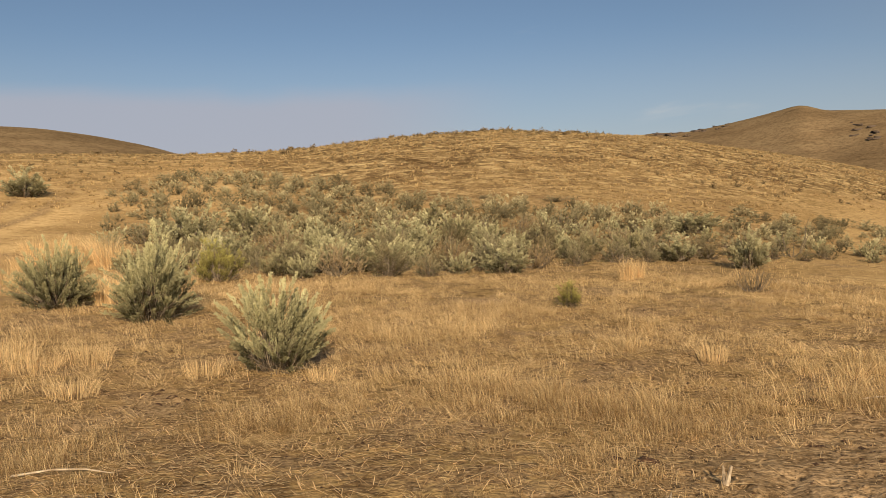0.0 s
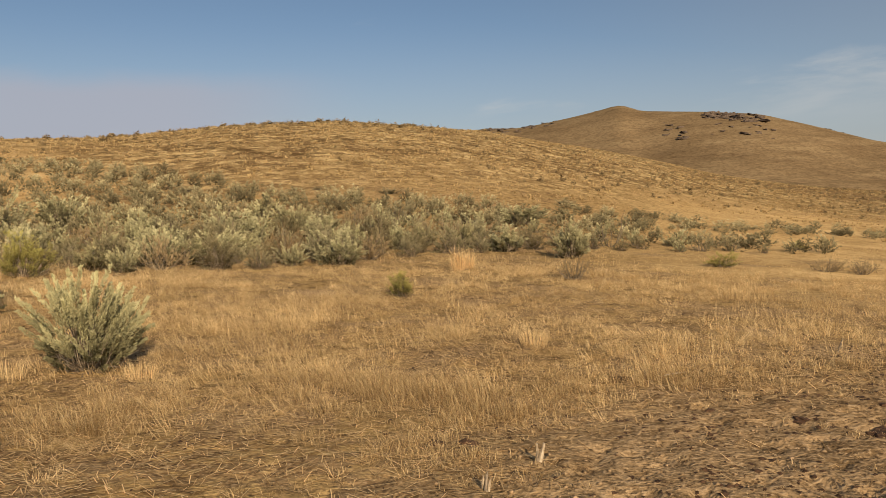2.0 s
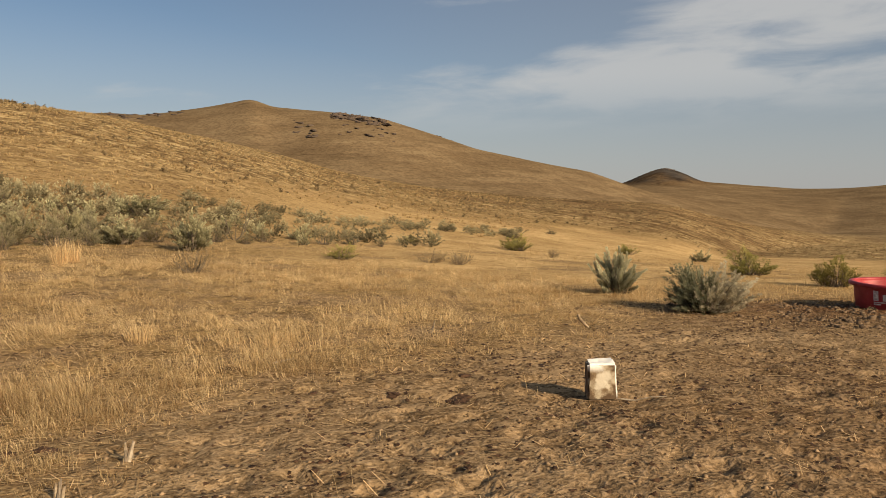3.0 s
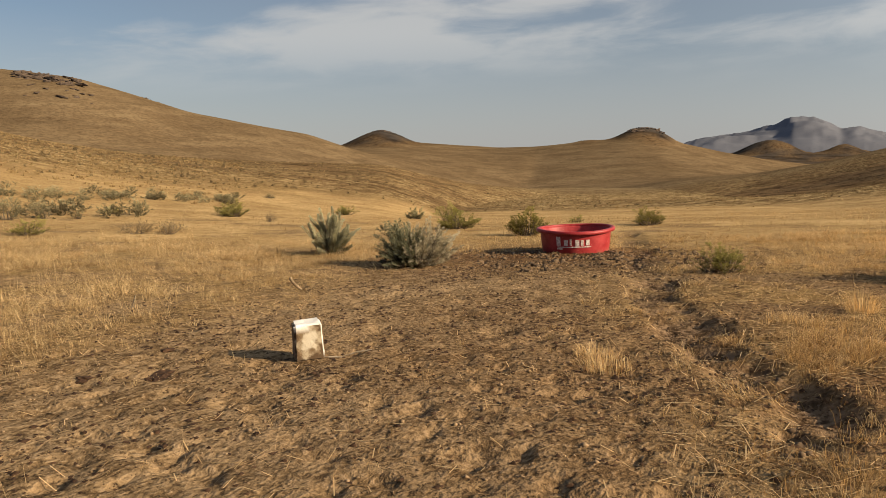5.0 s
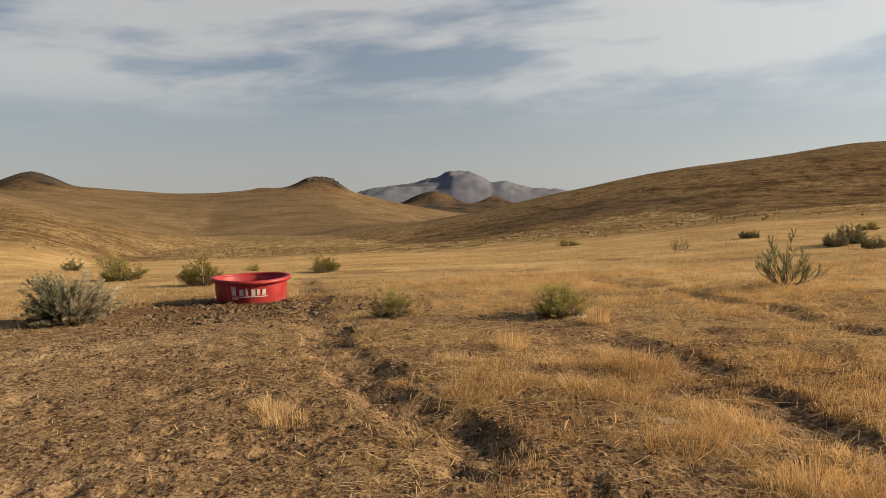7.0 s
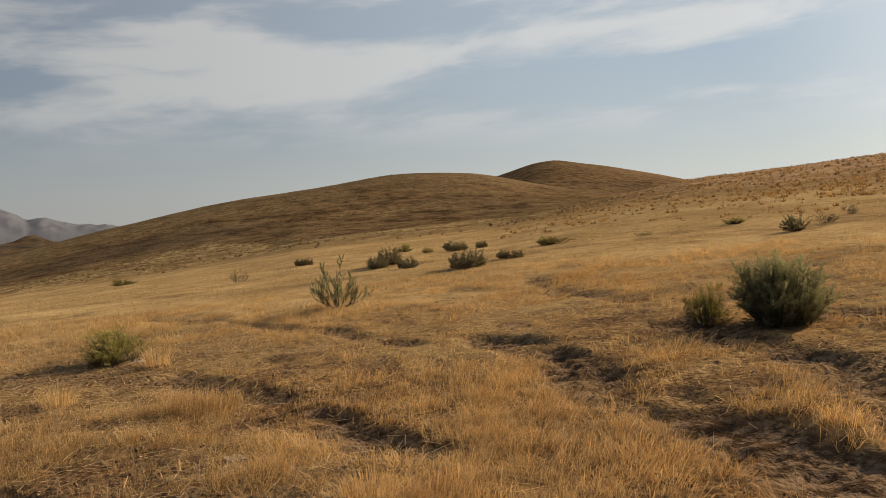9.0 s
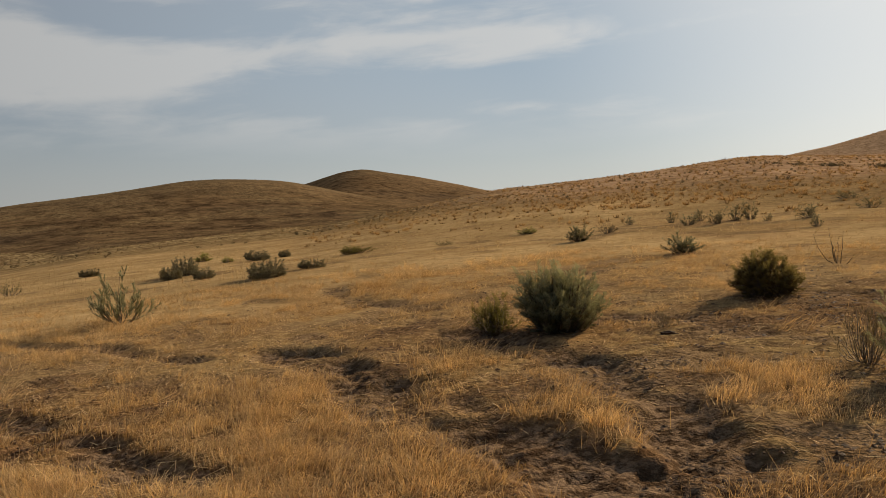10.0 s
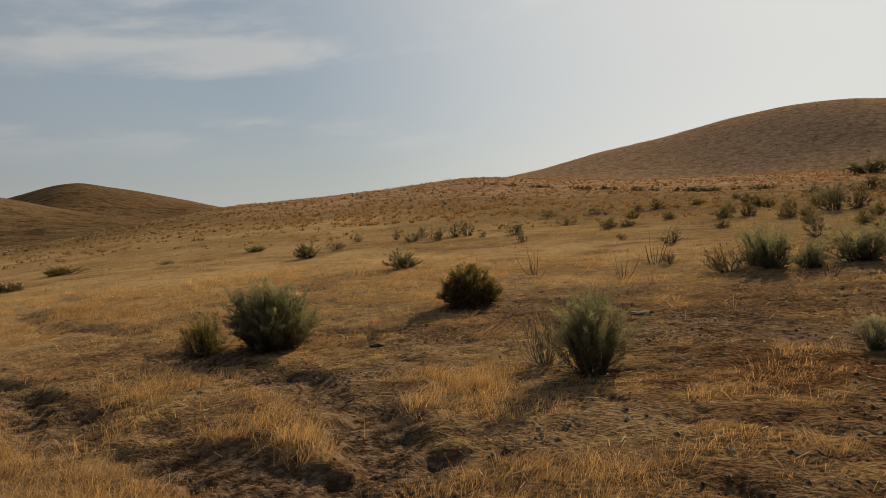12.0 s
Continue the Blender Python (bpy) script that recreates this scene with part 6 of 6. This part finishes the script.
def grass_tuft(x, y, width, height, count, seed, label):
    rng = np.random.default_rng(seed)
    a, rad = rng.random(count) * 2 * np.pi, np.sqrt(rng.random(count)) * width * 0.28
    bx, by = np.cos(a) * rad, np.sin(a) * rad
    h = height * rng.uniform(0.45, 1.05, count)
    lean = np.abs(rng.normal(size=count)) * 0.42 * min(width / height, 1.6)
    f, w = rng.random(count) * np.pi, (0.0009 + 0.0009 * rng.random(count)) * (1.0 + 1.6 * max(height - 0.35, 0) / 0.35)
    wx, wy = np.cos(f) * w, np.sin(f) * w
    root = np.stack([bx, by, np.full(count, -0.02)], -1)
    mid = np.stack([bx + np.cos(a) * lean * h * 0.4, by + np.sin(a) * lean * h * 0.4, h * 0.6], -1)
    tip = np.stack([bx + np.cos(a) * lean * h, by + np.sin(a) * lean * h, h], -1)
    side = np.stack([wx, wy, np.zeros(count)], -1)
    v = np.stack([root - side, root + side, mid + side * 0.8, mid - side * 0.8, tip], 1).reshape(-1, 3)
    k = np.arange(count)[:, None] * 5
    me = mesh_from("grass_tuft", v, np.concatenate([k + [0, 1, 2], k + [0, 2, 3], k + [3, 2, 4]]), tint=np.repeat(np.clip(rng.random(count) * 0.7 + 0.3, 0, 1), 5))
    me.materials.append(GRASS)
    ob = tagged(new("grass_tuft", me), label, "grass tuft", "grass tufts")
    ob.matrix_basis = pose(x, y, spot(x, y))


for k, (tx, ty, tw, th) in enumerate([(5.5, 1.73, 0.6, 0.12), (5.8, 1.95, 0.5, 0.1), (-5.4, 13.1, 0.7, 0.75), (-5.9, 13.6, 0.6, 0.65), (3.83, 16.6, 0.5, 0.55), (4.15, 16.9, 0.4, 0.5), (-2.55, 8.2, 0.7, 0.24),
                                      (-1.3, 8.1, 0.6, 0.2), (2.9, 8.6, 0.5, 0.24), (-6.6, 18.6, 0.7, 0.7), (9.9, -0.5, 0.5, 0.3), (8.3, 0.4, 0.5, 0.22), (4.4, -1.3, 0.5, 0.15)]):
    grass_tuft(tx, ty, tw, th, 240, 800 + k, "pale dry grass tuft standing on the flat")
for k, (tx, ty, tw, th) in enumerate([(-8.44, 20.07, 0.9, 0.8), (-9.05, 21.04, 0.9, 0.85), (-8.06, 19.76, 0.7, 0.7), (-9.55, 21.85, 0.9, 0.8), (-10.72, 20.04, 1.0, 0.55), (-10.16, 20.5, 0.9, 0.6), (-9.29, 16.77, 0.9, 0.5),
                                      (-9.78, 20.95, 0.9, 0.65), (-11.73, 22.56, 1.1, 0.6), (-11.06, 23.2, 1.0, 0.6), (-6.32, 20.92, 0.6, 0.6), (-4.95, 8.9, 1.0, 0.32), (-4.41, 8.35, 0.9, 0.26), (-4.1, 8.9, 1.0, 0.28), (-3.5, 7.3, 0.8, 0.2)]):
    grass_tuft(tx, ty, tw, th, 340, 840 + k, "tall pale bunch of dry grass beside sagebrush")

srng = random.Random(9)
stump(1.61, 4.60, 0.13, srng)
stump(1.14, 4.12, 0.11, srng)


def dung_pat(x, y, size, rng):
    bm = bmesh.new()
    bmesh.ops.create_icosphere(bm, subdivisions=3, radius=size)
    shift = Vector((rng.uniform(0, 50), rng.uniform(0, 50), 0))
    for v in bm.verts:
        d = v.co.normalized()
        bulge = 1 + 0.45 * noise.noise(d * 1.3 + shift) + 0.35 * noise.noise(d * 3.1 + shift) + 0.15 * noise.noise(d * 7 + shift)
        v.co = Vector((d.x * 1.25, d.y * 0.9, max(d.z, -0.25) * 0.33)) * size * 0.85 * bulge
    me = bpy.data.meshes.new("dung")
    bm.to_mesh(me)
    bm.free()
    me.materials.append(DUNG)
    ob = tagged(new("dung_pat", me), "dark dried cow dung on the ground", "cow dung", "cow dung")
    ob.matrix_basis = pose(x, y, spot(x, y) - 0.004, 0, 0, rng.uniform(0, 360))


for dx, dy, ds in [(1.26, 5.1, 0.08), (1.06, 5.14, 0.07), (3.19, 6.83, 0.08), (4.21, 4.73, 0.15), (3.84, 5.16, 0.08), (2.58, 5.5, 0.06), (3.61, -8.97, 0.15), (4.73, 5.32, 0.10), (4.28, 5.73, 0.05), (2.53, 6.83, 0.06), (3.35, 5.6, 0.05), (5.51, -6.7, 0.10), (2.6, 7.4, 0.04)]:
    dung_pat(dx, dy, ds, srng)


def rock_thing(x, y, size, name, label, mat, rng, detail=2, sink=0.1, flat=0.45, turn=None, stretch=1.0):
    bm = bmesh.new()
    lump(bm, 0, 0, 0, size, rng, flat, detail)
    me = bpy.data.meshes.new(name)
    bm.to_mesh(me)
    bm.free()
    me.materials.append(mat)
    ob = tagged(new(name, me), label, "rock")
    ob.matrix_basis = pose(x, y, spot(x, y) + size * sink, 0, 0, rng.uniform(0, 360) if turn is None else turn) @ Matrix.Diagonal((1 / stretch, stretch, 1, 1))


rock_thing(5.48, -0.77, 0.075, "stone", "flat pale stone lying in dry grass", STONE, srng, flat=0.22)
rock_thing(10.46, -0.30, 0.10, "stone", "flat pale stone beside a green shrub", STONE, srng, flat=0.22)


def outcrops():
    """Dark lava rock breaking out of the far hill's shoulder and the butte tops."""
    rng = random.Random(31)
    for b, share, count, spread, size in [(-28.0, 0.81, 9, 0.9, 3.6), (-31.8, 0.90, 60, 1.9, 5.0), (-31.5, 0.83, 9, 2.2, 3.2), (-33.8, 0.82, 5, 0.8, 3.2), (-17.6, 0.91, 34, 2.4, 4.0), (-22.5, 0.985, 10, 2.0, 3.0), (-38.5, 0.985, 8, 1.2, 2.4),
                                          (-53.5, 0.975, 16, 0.9, 3.6), (-72.3, 0.955, 50, 1.2, 5.0), (-68.4, 0.985, 10, 0.9, 3.6), (-63.0, 0.99, 6, 0.7, 3.0)]:
        ridge = RIDGES["far_hill" if b > -50 else "butte_ridge"]
        for k in range(count):
            bb, ss = b + rng.uniform(-spread, spread), share + rng.uniform(-0.035, 0.03)
            d = float(glide(np.array([bb]), ridge[0], ridge[1])[0]) * ss
            rock_thing(-math.sin(radians(bb)) * d, math.cos(radians(bb)) * d, size * rng.uniform(0.5, 1.3), "rock_outcrop", "dark lava rock breaking out of a dry hillside", ROCK, rng, 1, -0.1 if b > -50 else -0.08, 0.32, bb + rng.uniform(-35, 35), rng.uniform(1.1, 1.9))


outcrops()
